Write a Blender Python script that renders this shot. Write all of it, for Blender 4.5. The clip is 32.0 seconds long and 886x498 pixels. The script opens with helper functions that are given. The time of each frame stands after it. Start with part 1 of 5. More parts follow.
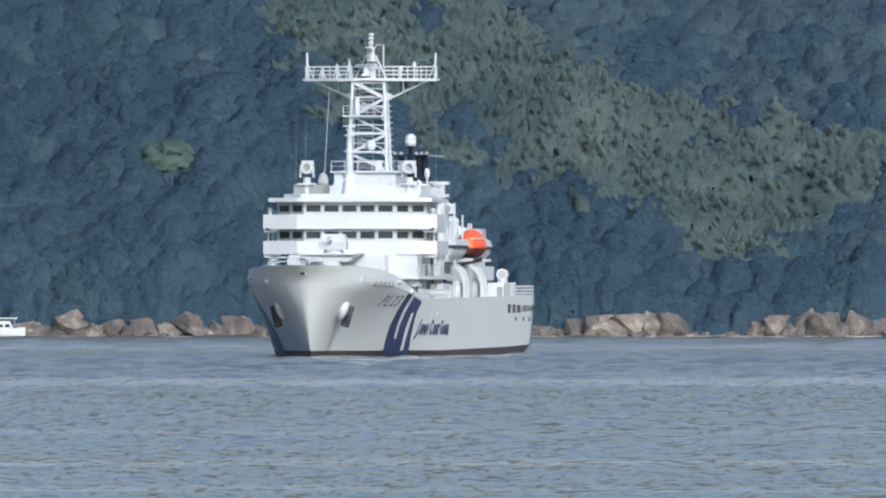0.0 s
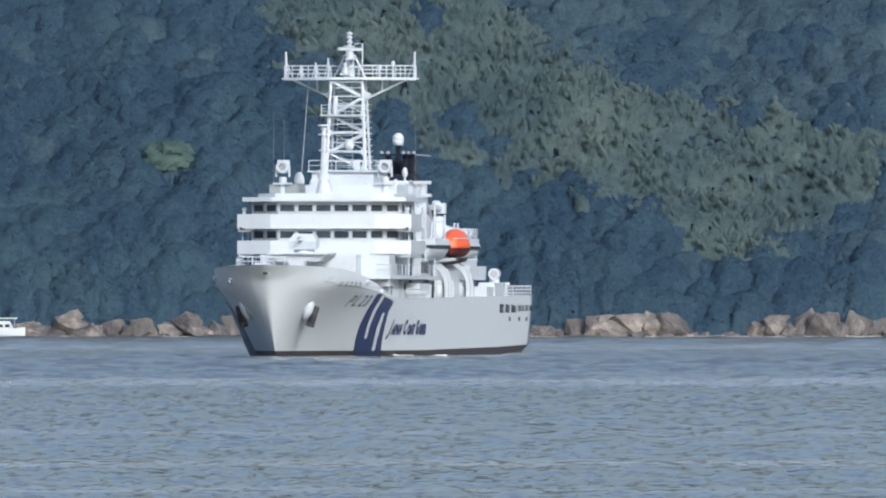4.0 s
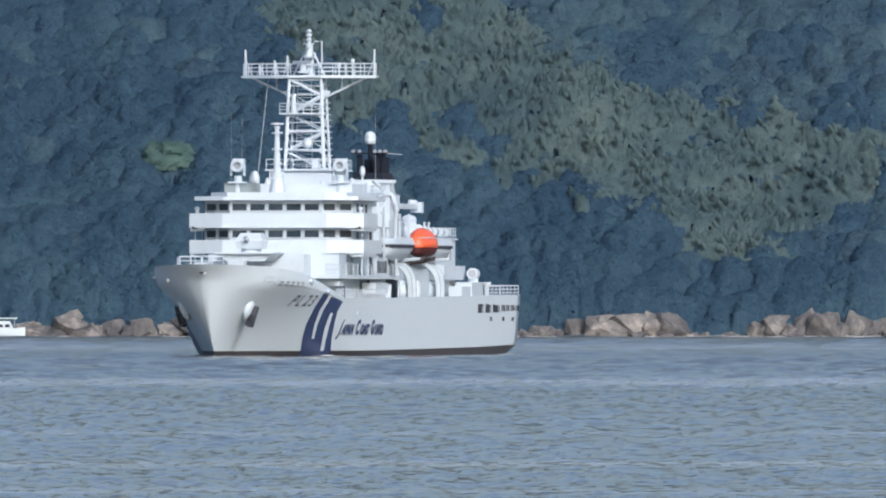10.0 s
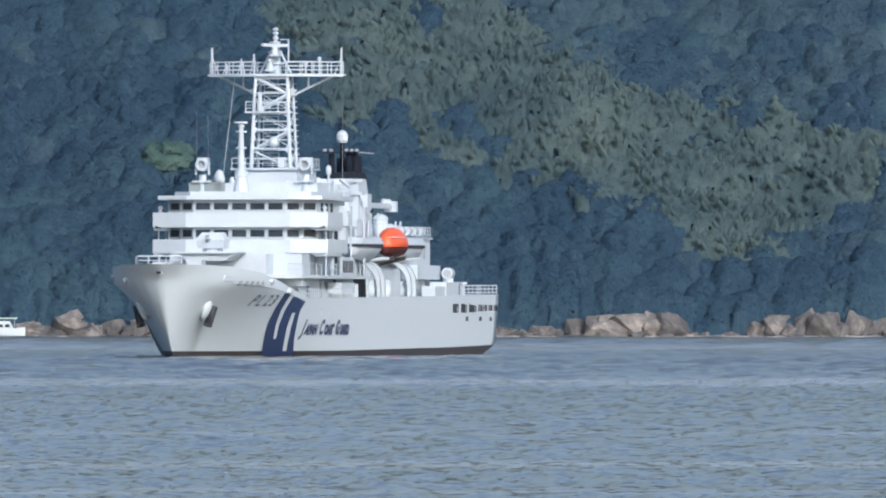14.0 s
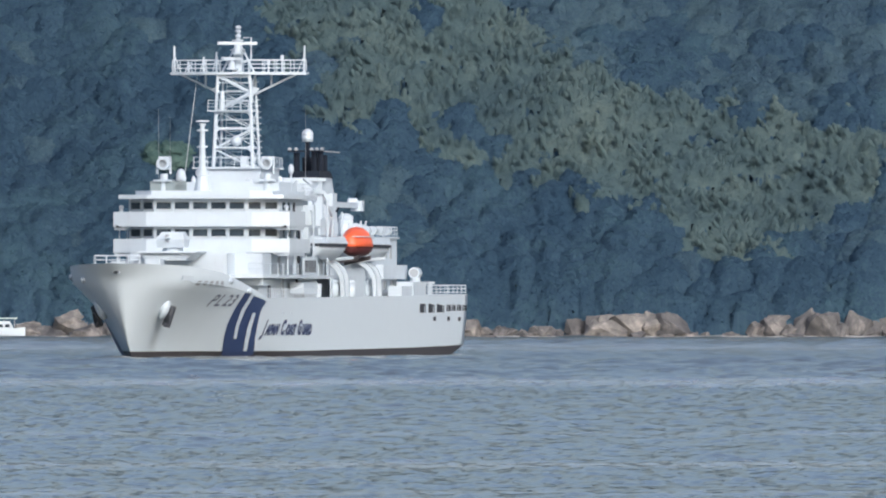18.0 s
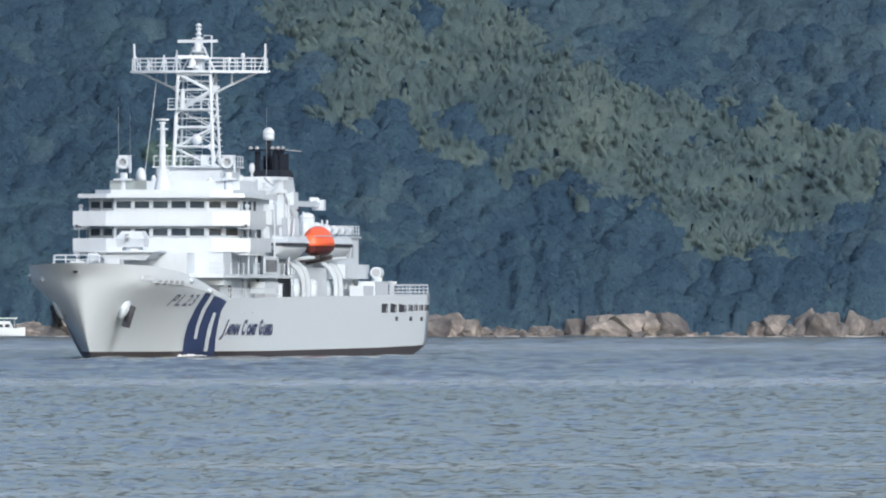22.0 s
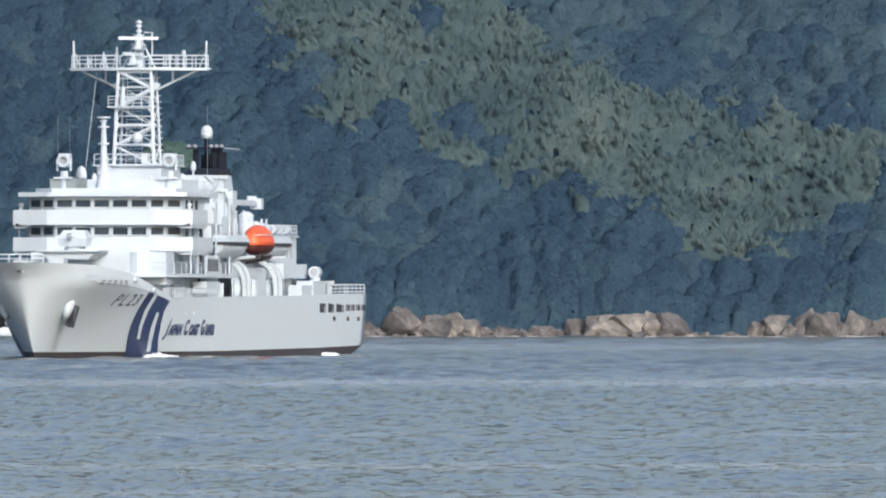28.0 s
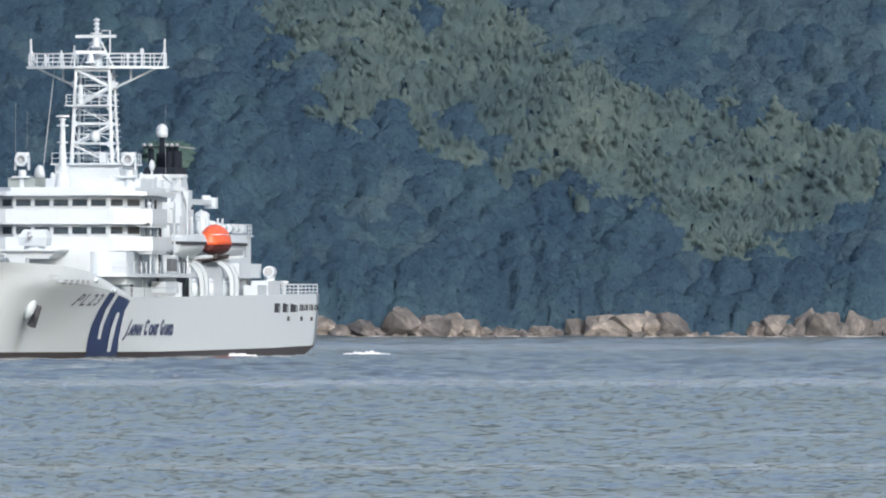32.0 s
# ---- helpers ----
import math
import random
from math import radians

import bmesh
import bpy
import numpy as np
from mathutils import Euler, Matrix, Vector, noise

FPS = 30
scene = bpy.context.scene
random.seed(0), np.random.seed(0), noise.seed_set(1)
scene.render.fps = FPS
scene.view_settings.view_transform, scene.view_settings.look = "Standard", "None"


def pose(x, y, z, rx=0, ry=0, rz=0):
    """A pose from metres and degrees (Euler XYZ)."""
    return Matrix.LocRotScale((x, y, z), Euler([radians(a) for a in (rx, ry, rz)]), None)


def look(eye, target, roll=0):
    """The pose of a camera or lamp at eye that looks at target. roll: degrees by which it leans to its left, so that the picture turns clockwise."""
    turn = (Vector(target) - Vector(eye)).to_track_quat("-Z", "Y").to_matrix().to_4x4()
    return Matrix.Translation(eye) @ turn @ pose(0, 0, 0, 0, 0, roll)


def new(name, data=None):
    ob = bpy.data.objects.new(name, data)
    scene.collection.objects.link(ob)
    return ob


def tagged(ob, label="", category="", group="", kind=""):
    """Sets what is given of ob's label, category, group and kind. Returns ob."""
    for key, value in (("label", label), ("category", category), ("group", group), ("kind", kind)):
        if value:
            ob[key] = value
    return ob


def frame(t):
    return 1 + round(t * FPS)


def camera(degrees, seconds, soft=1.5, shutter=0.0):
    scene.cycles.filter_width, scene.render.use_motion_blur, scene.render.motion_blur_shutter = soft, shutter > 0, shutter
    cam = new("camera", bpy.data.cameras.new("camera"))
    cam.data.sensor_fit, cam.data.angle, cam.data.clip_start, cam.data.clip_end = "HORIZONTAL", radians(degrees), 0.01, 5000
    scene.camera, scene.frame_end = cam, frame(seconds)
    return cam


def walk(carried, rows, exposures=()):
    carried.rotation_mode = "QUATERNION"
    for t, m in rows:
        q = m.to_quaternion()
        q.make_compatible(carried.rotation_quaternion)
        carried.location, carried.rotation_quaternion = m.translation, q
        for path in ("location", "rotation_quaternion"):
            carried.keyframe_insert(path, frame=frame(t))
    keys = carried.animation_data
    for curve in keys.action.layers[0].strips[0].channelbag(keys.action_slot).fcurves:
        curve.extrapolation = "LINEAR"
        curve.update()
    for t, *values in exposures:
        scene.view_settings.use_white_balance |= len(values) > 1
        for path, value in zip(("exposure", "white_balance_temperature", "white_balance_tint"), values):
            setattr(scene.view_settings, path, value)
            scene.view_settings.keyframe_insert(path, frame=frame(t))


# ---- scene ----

# ---- camera and its stand ----
cam = camera(3.2, 32.0, soft=2.1)
CAMERA_STAND = pose(0, 0, 3.268, 90.2637, 0, 0)
walk(cam, [(0, CAMERA_STAND), (32, CAMERA_STAND)], exposures=[(0, 0.07, 5850, 10), (3, 0.04, 5780, 10), (6, 0.02, 5680, 10), (14, 0.04, 5660, 10), (17, 0.03, 5760, 10), (20, 0.07, 5820, 10), (28, 0.12, 5980, 10), (32, 0.15, 6030, 10)])

# ---- daylight ----
SUN_ELEVATION, SUN_SIDE = 27, 24
world = bpy.data.worlds.new("sky")
scene.world = world
world.use_nodes = True
sky = world.node_tree.nodes.new("ShaderNodeTexSky")
sky.sky_type, sky.sun_disc = "NISHITA", False
sky.dust_density, sky.air_density, sky.ozone_density = 5.0, 0.8, 0.3
sky.sun_elevation, sky.sun_rotation = radians(SUN_ELEVATION), radians(180 - SUN_SIDE)
background = world.node_tree.nodes["Background"]
background.inputs["Strength"].default_value = 0.15
world.node_tree.links.new(sky.outputs[0], background.inputs[0])
sun = new("sun", bpy.data.lights.new("sun", "SUN"))
sun.data.energy, sun.data.angle, sun.data.color = 1.88, radians(0.5), (1.0, 0.965, 0.92)
SUN_WAY = Vector((math.sin(radians(SUN_SIDE)) * math.cos(radians(SUN_ELEVATION)), -math.cos(radians(SUN_SIDE)) * math.cos(radians(SUN_ELEVATION)), math.sin(radians(SUN_ELEVATION))))
sun.matrix_world = look(SUN_WAY * 100, (0, 0, 0))


# ---- materials ----
def nodes_of(name):
    m = bpy.data.materials.new(name)
    m.use_nodes = True
    t = m.node_tree
    return m, t, t.nodes["Principled BSDF"]


def add_node(t, kind, **values):
    n = t.nodes.new(kind)
    for k, v in values.items():
        n.inputs[k].default_value = v
    return n


def scaled(t, scale, space="Object"):
    c = t.nodes.new("ShaderNodeTexCoord")
    mp = add_node(t, "ShaderNodeMapping", Scale=scale)
    t.links.new(c.outputs[space], mp.inputs["Vector"])
    return mp.outputs[0]


def ramp(t, source, stops):
    r = t.nodes.new("ShaderNodeValToRGB")
    e = r.color_ramp.elements
    while len(e) < len(stops):
        e.new(0.5)
    for el, (at, col) in zip(e, stops):
        el.position = at
        el.color = (*col, 1) if len(col) == 3 else col
    t.links.new(source, r.inputs[0])
    return r.outputs[0]


def mix(t, factor, a, b, blend="MIX"):
    n = t.nodes.new("ShaderNodeMix")
    n.data_type, n.blend_type = "RGBA", blend
    for k, v in ((0, factor), (6, a), (7, b)):
        if isinstance(v, (float, int)):
            n.inputs[k].default_value = v
        elif isinstance(v, tuple):
            n.inputs[k].default_value = (*v, 1)
        else:
            t.links.new(v, n.inputs[k])
    return n.outputs[2]


def painted(name, colour, rough=0.45, dirt=0.25, dirt_colour=(0.30, 0.26, 0.22), metal=0.0, streaks=True, grain=0.02, run=(2.6, 2.6, 0.22), cloudy=0.07):
    """Paint on steel: faint cloudiness, rain streaks with rust, fine orange-peel."""
    m, t, b = nodes_of(name)
    cloud = add_node(t, "ShaderNodeTexNoise", Scale=0.5, Detail=5.0, Roughness=0.6)
    t.links.new(scaled(t, (1, 1, 1)), cloud.inputs["Vector"])
    tone = ramp(t, cloud.outputs[0], [(0.3, tuple(c * (1 - cloudy) for c in colour)), (0.7, tuple(min(1, c * (1 + 0.4 * cloudy)) for c in colour))])
    if streaks:
        streak = add_node(t, "ShaderNodeTexNoise", Scale=1.0, Detail=6.0, Roughness=0.7)
        t.links.new(scaled(t, run), streak.inputs["Vector"])
        mask = ramp(t, streak.outputs[0], [(0.56, (0, 0, 0)), (0.78, (dirt, dirt, dirt))])
        tone = mix(t, mask, tone, dirt_colour)
    t.links.new(tone, b.inputs["Base Color"])
    b.inputs["Roughness"].default_value, b.inputs["Metallic"].default_value = rough, metal
    peel = add_node(t, "ShaderNodeTexNoise", Scale=3.0, Detail=4.0)
    t.links.new(scaled(t, (1, 1, 1)), peel.inputs["Vector"])
    bump = add_node(t, "ShaderNodeBump", Strength=0.25, Distance=grain)
    t.links.new(peel.outputs[0], bump.inputs["Height"])
    t.links.new(bump.outputs[0], b.inputs["Normal"])
    return m


WHITE = painted("white_paint", (0.525, 0.595, 0.655), 0.42, 0.2)
HULL_WHITE = painted("hull_white_paint", (0.61, 0.69, 0.75), 0.38, 0.006, grain=0.004, run=(0.7, 0.7, 0.07), cloudy=0.015)
DECK_GREY = painted("deck_paint", (0.22, 0.25, 0.25), 0.7, 0.2, streaks=False)
LIGHT_GREY = painted("light_grey_canvas", (0.46, 0.52, 0.55), 0.8, 0.1)
NAVY = painted("navy_paint", (0.03, 0.055, 0.15), 0.4, 0.06, (0.1, 0.12, 0.2))
BOOT = painted("boot_top_paint", (0.046, 0.041, 0.044), 0.55, 0.3, (0.14, 0.10, 0.08))
# black with some blue mixed in for the haze over it
BLACK = painted("hazed_black_paint", (0.004, 0.009, 0.02), 0.95, 0.05, (0.05, 0.05, 0.05))
# dark paint, also laid on for the shade inside openings
DARK = painted("dark_paint_hole_shade", (0.03, 0.035, 0.045), 0.7, 0.1, (0.05, 0.05, 0.05))
GREY = painted("grey_metal_paint", (0.33, 0.36, 0.39), 0.5, 0.2)
ORANGE = painted("orange_fibreglass", (0.80, 0.13, 0.045), 0.42, 0.1, (0.45, 0.1, 0.04))
# dark red, deepened further to hold the shadow on the boat's underside
DARK_RED = painted("shaded_red_fibreglass", (0.085, 0.018, 0.018), 0.6, 0.1, (0.1, 0.03, 0.02))
NUMBER = painted("faded_letter_paint", (0.13, 0.155, 0.23), 0.5, 0.1, (0.2, 0.2, 0.25))
LETTER = painted("letter_paint", (0.05, 0.07, 0.15), 0.5, 0.1, (0.2, 0.2, 0.25))
DODGER = painted("grey_green_canvas", (0.27, 0.32, 0.33), 0.85, 0.1)
CANOPY = painted("pale_green_canvas", (0.50, 0.62, 0.60), 0.8, 0.1)


def window_glass():
    m, t, b = nodes_of("window_glass")
    b.inputs["Base Color"].default_value = (0.035, 0.05, 0.065, 1)
    b.inputs["Roughness"].default_value, b.inputs["IOR"].default_value = 0.2, 1.45
    n = add_node(t, "ShaderNodeTexNoise", Scale=0.6, Detail=2.0)
    t.links.new(scaled(t, (1, 1, 1)), n.inputs["Vector"])
    t.links.new(ramp(t, n.outputs[0], [(0.35, (0.018, 0.03, 0.045)), (0.7, (0.045, 0.065, 0.085))]), b.inputs["Base Color"])
    return m


GLASS = window_glass()


def leafy(name, dark, mid, light, patch=0.05, tree=0.33, swing=0.55, stretch=1.0, fleck=0.24):
    """Foliage: grove-scale patches, tree-scale tone and a tone of its own for every spray of leaves."""
    m, t, b = nodes_of(name)
    big = add_node(t, "ShaderNodeTexNoise", Scale=patch, Detail=3.0, Roughness=0.55)
    t.links.new(scaled(t, (1, 1, 1)), big.inputs["Vector"])
    small = add_node(t, "ShaderNodeTexNoise", Scale=tree, Detail=3.0, Roughness=0.6)
    t.links.new(scaled(t, (1, 1, stretch)), small.inputs["Vector"])
    spray = t.nodes.new("ShaderNodeNewGeometry")
    add = t.nodes.new("ShaderNodeMath")
    add.operation = "MULTIPLY_ADD"
    t.links.new(spray.outputs["Random Per Island"], add.inputs[0])
    add.inputs[1].default_value = fleck
    t.links.new(big.outputs[0], add.inputs[2])
    add2 = t.nodes.new("ShaderNodeMath")
    add2.operation = "MULTIPLY_ADD"
    t.links.new(small.outputs[0], add2.inputs[0])
    add2.inputs[1].default_value = swing
    t.links.new(add.outputs[0], add2.inputs[2])
    middle = 0.5 + 0.5 * swing + 0.5 * fleck
    span = t.nodes.new("ShaderNodeMapRange")
    for k, v in (("From Min", middle - 0.25), ("From Max", middle + 0.25)):
        span.inputs[k].default_value = v
    t.links.new(add2.outputs[0], span.inputs["Value"])
    t.links.new(ramp(t, span.outputs[0], [(0.0, dark), (0.5, mid), (1.0, light)]), b.inputs["Base Color"])
    b.inputs["Roughness"].default_value = 0.75
    b.inputs["Specular IOR Level"].default_value = 0.2
    through_leaf = t.nodes.new("ShaderNodeBsdfTranslucent")
    t.links.new(b.inputs["Base Color"].links[0].from_socket, through_leaf.inputs[0])
    both_ways = add_node(t, "ShaderNodeMixShader", Fac=0.45)
    t.links.new(b.outputs[0], both_ways.inputs[1])
    t.links.new(through_leaf.outputs[0], both_ways.inputs[2])
    t.links.new(both_ways.outputs[0], t.nodes["Material Output"].inputs[0])
    return m


# leaf colours are blued: distance haze is put into the foliage itself
LEAF_DARK_HAZED = leafy("hazed_dark_broadleaf", (0.044, 0.092, 0.149), (0.058, 0.112, 0.171), (0.077, 0.145, 0.194))
# greener broadleaf, its colour lightened where more sun falls
LEAF_MID_HAZED = leafy("hazed_green_broadleaf", (0.057, 0.105, 0.158), (0.081, 0.142, 0.192), (0.110, 0.181, 0.220))
LEAF_BAMBOO_HAZED = leafy("hazed_bamboo_leaves", (0.078, 0.128, 0.152), (0.117, 0.177, 0.188), (0.172, 0.232, 0.222), 0.045, 0.42, 0.5, 0.3, 0.10)
LEAF_BRIGHT_HAZED = leafy("hazed_fresh_green_leaves", (0.071, 0.132, 0.133), (0.101, 0.173, 0.161), (0.146, 0.229, 0.202), 0.05, 0.5, 0.6)


def bark():
    m, t, b = nodes_of("bark")
    n = add_node(t, "ShaderNodeTexNoise", Scale=2.0, Detail=5.0)
    t.links.new(scaled(t, (1, 1, 0.2)), n.inputs["Vector"])
    t.links.new(ramp(t, n.outputs[0], [(0.3, (0.03, 0.035, 0.04)), (0.7, (0.07, 0.075, 0.08))]), b.inputs["Base Color"])
    b.inputs["Roughness"].default_value = 0.9
    return m


BARK = bark()


def soil():
    m, t, b = nodes_of("hazed_forest_floor")
    n = add_node(t, "ShaderNodeTexNoise", Scale=0.2, Detail=8.0, Roughness=0.65)
    t.links.new(scaled(t, (1, 1, 1)), n.inputs["Vector"])
    # lifted, bluish soil tones carry the haze of distance too
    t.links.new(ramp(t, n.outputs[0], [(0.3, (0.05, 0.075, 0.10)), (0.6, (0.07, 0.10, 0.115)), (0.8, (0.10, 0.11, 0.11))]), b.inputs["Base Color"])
    b.inputs["Roughness"].default_value = 0.95
    return m


SOIL = soil()


def granite():
    m, t, b = nodes_of("weathered_granite")
    info = t.nodes.new("ShaderNodeObjectInfo")
    n = add_node(t, "ShaderNodeTexNoise", Scale=0.55, Detail=8.0, Roughness=0.65)
    t.links.new(scaled(t, (1, 1, 1)), n.inputs["Vector"])
    # cream and dark grey ends copy sunlit and shaded rock, spread by noise
    base = ramp(t, n.outputs[0], [(0.34, (0.085, 0.085, 0.09)), (0.50, (0.185, 0.178, 0.172)), (0.66, (0.48, 0.445, 0.41))])
    stain = add_node(t, "ShaderNodeTexNoise", Scale=0.4, Detail=6.0)
    t.links.new(scaled(t, (2.2, 2.2, 0.35)), stain.inputs["Vector"])
    base = mix(t, ramp(t, stain.outputs[0], [(0.50, (0, 0, 0)), (0.64, (0.75, 0.75, 0.75))]), base, (0.085, 0.082, 0.085))
    tone = ramp(t, info.outputs["Random"], [(0.0, (0.55, 0.56, 0.60)), (1.0, (1.0, 0.98, 0.95))])
    t.links.new(mix(t, 1.0, base, tone, "MULTIPLY"), b.inputs["Base Color"])
    b.inputs["Roughness"].default_value = 0.85
    bump = add_node(t, "ShaderNodeBump", Strength=0.8, Distance=0.35)
    t.links.new(n.outputs[0], bump.inputs["Height"])
    t.links.new(bump.outputs[0], b.inputs["Normal"])
    return m


GRANITE = granite()


def sea():
    """Sea water: the chop is in the mesh, the finest ripples in the surface."""
    m, t, b = nodes_of("sea_water")
    deep = add_node(t, "ShaderNodeTexNoise", Scale=0.01, Detail=4.0)
    t.links.new(scaled(t, (1, 0.3, 1)), deep.inputs["Vector"])
    tone = ramp(t, deep.outputs[0], [(0.35, (0.115, 0.123, 0.115)), (0.65, (0.135, 0.143, 0.133))])
    # long frayed lanes of paler base colour, painted for sky light on the water
    where = t.nodes.new("ShaderNodeSeparateXYZ")
    t.links.new(scaled(t, (1, 1, 1)), where.inputs[0])
    fray = add_node(t, "ShaderNodeTexNoise", Scale=1.0, Detail=6.0, Roughness=0.7)
    t.links.new(scaled(t, (0.35, 0.03, 1)), fray.inputs["Vector"])
    for middle, half, much in ((835, 62, 0.75), (361, 11, 0.75), (303, 5, 0.5), (1900, 260, 0.5), (2800, 420, 0.5), (458, 8, 0.45)):
        off = t.nodes.new("ShaderNodeMath")
        off.operation = "MULTIPLY_ADD"
        t.links.new(fray.outputs[0], off.inputs[0])
        off.inputs[1].default_value = half * 3.0
        t.links.new(where.outputs[1], off.inputs[2])
        gap = t.nodes.new("ShaderNodeMath")
        gap.operation = "SUBTRACT"
        t.links.new(off.outputs[0], gap.inputs[0])
        gap.inputs[1].default_value = middle + half * 1.5
        away = t.nodes.new("ShaderNodeMath")
        away.operation = "ABSOLUTE"
        t.links.new(gap.outputs[0], away.inputs[0])
        span = t.nodes.new("ShaderNodeMapRange")
        for k, v in (("From Min", half), ("From Max", half * 0.35), ("To Max", much)):
            span.inputs[k].default_value = v
        t.links.new(away.outputs[0], span.inputs["Value"])
        tone = mix(t, span.outputs[0], tone, (0.45, 0.455, 0.44))
    t.links.new(tone, b.inputs["Base Color"])
    b.inputs["IOR"].default_value = 1.33
    split = t.nodes.new("ShaderNodeSeparateXYZ")
    t.links.new(scaled(t, (1, 1 / 4000, 1)), split.inputs[0])
    t.links.new(ramp(t, split.outputs[1], [(0.08, (0.06, 0.06, 0.06)), (0.22, (0.08, 0.08, 0.08)), (0.5, (0.14, 0.14, 0.14))]), b.inputs["Roughness"])
    n = add_node(t, "ShaderNodeTexNoise", Scale=1.3, Detail=3.0)
    t.links.new(scaled(t, (1, 0.4, 1)), n.inputs["Vector"])
    bump = add_node(t, "ShaderNodeBump", Distance=0.16)
    t.links.new(ramp(t, split.outputs[1], [(0.08, (0.2, 0.2, 0.2)), (0.2, (0.6, 0.6, 0.6)), (0.45, (1, 1, 1))]), bump.inputs["Strength"])
    t.links.new(n.outputs[0], bump.inputs["Height"])
    t.links.new(bump.outputs[0], b.inputs["Normal"])
    return m


SEA = sea()


def foam():
    m, t, b = nodes_of("sea_foam")
    n = add_node(t, "ShaderNodeTexNoise", Scale=2.5, Detail=6.0)
    t.links.new(scaled(t, (1, 1, 1)), n.inputs["Vector"])
    t.links.new(ramp(t, n.outputs[0], [(0.3, (0.45, 0.5, 0.55)), (0.6, (0.8, 0.82, 0.84))]), b.inputs["Base Color"])
    b.inputs["Roughness"].default_value = 0.8
    return m


FOAM = foam()


def foam_line_tone():
    m, t, b = nodes_of("pale_foam_line")
    n = add_node(t, "ShaderNodeTexNoise", Scale=1.2, Detail=6.0)
    t.links.new(scaled(t, (1, 1, 1)), n.inputs["Vector"])
    t.links.new(ramp(t, n.outputs[0], [(0.35, (0.26, 0.255, 0.25)), (0.65, (0.56, 0.55, 0.53))]), b.inputs["Base Color"])
    b.inputs["Roughness"].default_value = 0.8
    return m


FOAM_LINE = foam_line_tone()


# ---- mesh helpers ----
def part(name, bm, material, parent=None, label="", smooth=False, bevel=0.0):
    """Links a bmesh as one mesh object under a thing or a part."""
    if bevel:
        sharp = [e for e in bm.edges if len(e.link_faces) == 2 and e.calc_face_angle() > 0.5]
        bmesh.ops.bevel(bm, geom=sharp, offset=bevel, segments=1, affect="EDGES", clamp_overlap=True)
    me = bpy.data.meshes.new(name)
    bm.to_mesh(me)
    bm.free()
    if smooth:
        me.shade_smooth()
    me.materials.append(material)
    ob = new(name, me)
    if parent is not None:
        ob.parent = parent
    if label:
        tagged(ob, label)
    return ob


def slab(bm, plan, z0, z1):
    """A prism over a plan given counter-clockwise."""
    lo = [bm.verts.new((x, y, z0)) for x, y in plan]
    hi = [bm.verts.new((x, y, z1)) for x, y in plan]
    bm.faces.new(lo[::-1]), bm.faces.new(hi)
    for i in range(len(plan)):
        j = (i + 1) % len(plan)
        bm.faces.new((lo[i], lo[j], hi[j], hi[i]))
    return bm


def block(bm, x0, x1, y0, y1, z0, z1):
    return slab(bm, [(x0, y0), (x1, y0), (x1, y1), (x0, y1)], z0, z1)


def tube(bm, a, b, r, r2=None, n=6):
    """A round bar from a to b."""
    a, b = Vector(a), Vector(b)
    d = (b - a).normalized()
    s = d.cross(Vector((0, 0, 1)) if abs(d.z) < 0.9 else Vector((1, 0, 0))).normalized()
    q = d.cross(s)
    r2 = r if r2 is None else r2
    rings = []
    for p, rr in ((a, r), (b, r2)):
        rings.append([bm.verts.new(p + (s * math.cos(2 * math.pi * i / n) + q * math.sin(2 * math.pi * i / n)) * rr) for i in range(n)])
    for i in range(n):
        j = (i + 1) % n
        bm.faces.new((rings[0][i], rings[0][j], rings[1][j], rings[1][i]))
    bm.faces.new(rings[0][::-1]), bm.faces.new(rings[1])
    return bm


def pipe(bm, points, r, n=6):
    """One bent round bar through all the points."""
    pts = [Vector(p) for p in points]
    rings = []
    for i, p in enumerate(pts):
        d = (pts[min(i + 1, len(pts) - 1)] - pts[max(i - 1, 0)]).normalized()
        s = d.cross(Vector((0, 0, 1)) if abs(d.z) < 0.9 else Vector((1, 0, 0))).normalized()
        q = d.cross(s)
        rings.append([p + (s * math.cos(2 * math.pi * k / n) + q * math.sin(2 * math.pi * k / n)) * r for k in range(n)])
    return loft(bm, rings)


def ball(bm, centre, rx, ry, rz, seg=14, rings=8, cut=-1.0):
    """An ellipsoid, or the part of it above cut (in units of rz)."""
    lo = math.asin(cut)
    rows = []
    for i in range(rings + 1):
        a = lo + (math.pi / 2 - lo) * i / rings
        rows.append([bm.verts.new((centre[0] + rx * math.cos(a) * math.cos(2 * math.pi * k / seg), centre[1] + ry * math.cos(a) * math.sin(2 * math.pi * k / seg), centre[2] + rz * math.sin(a))) for k in range(seg)])
    for p, q in zip(rows, rows[1:]):
        for k in range(seg):
            j = (k + 1) % seg
            bm.faces.new((p[k], p[j], q[j], q[k]))
    bm.faces.new(rows[0][::-1])
    bmesh.ops.remove_doubles(bm, verts=rows[-1], dist=1e-4)
    return bm


def loft(bm, rings, close=True, caps=True):
    """A skin over rings of equal count."""
    made = [[bm.verts.new(p) for p in r] for r in rings]
    n = len(made[0])
    for p, q in zip(made, made[1:]):
        for i in range(n if close else n - 1):
            j = (i + 1) % n
            bm.faces.new((p[i], p[j], q[j], q[i]))
    if caps:
        bm.faces.new(made[0][::-1]), bm.faces.new(made[-1])
    return bm


def new_bm():
    return bmesh.new()


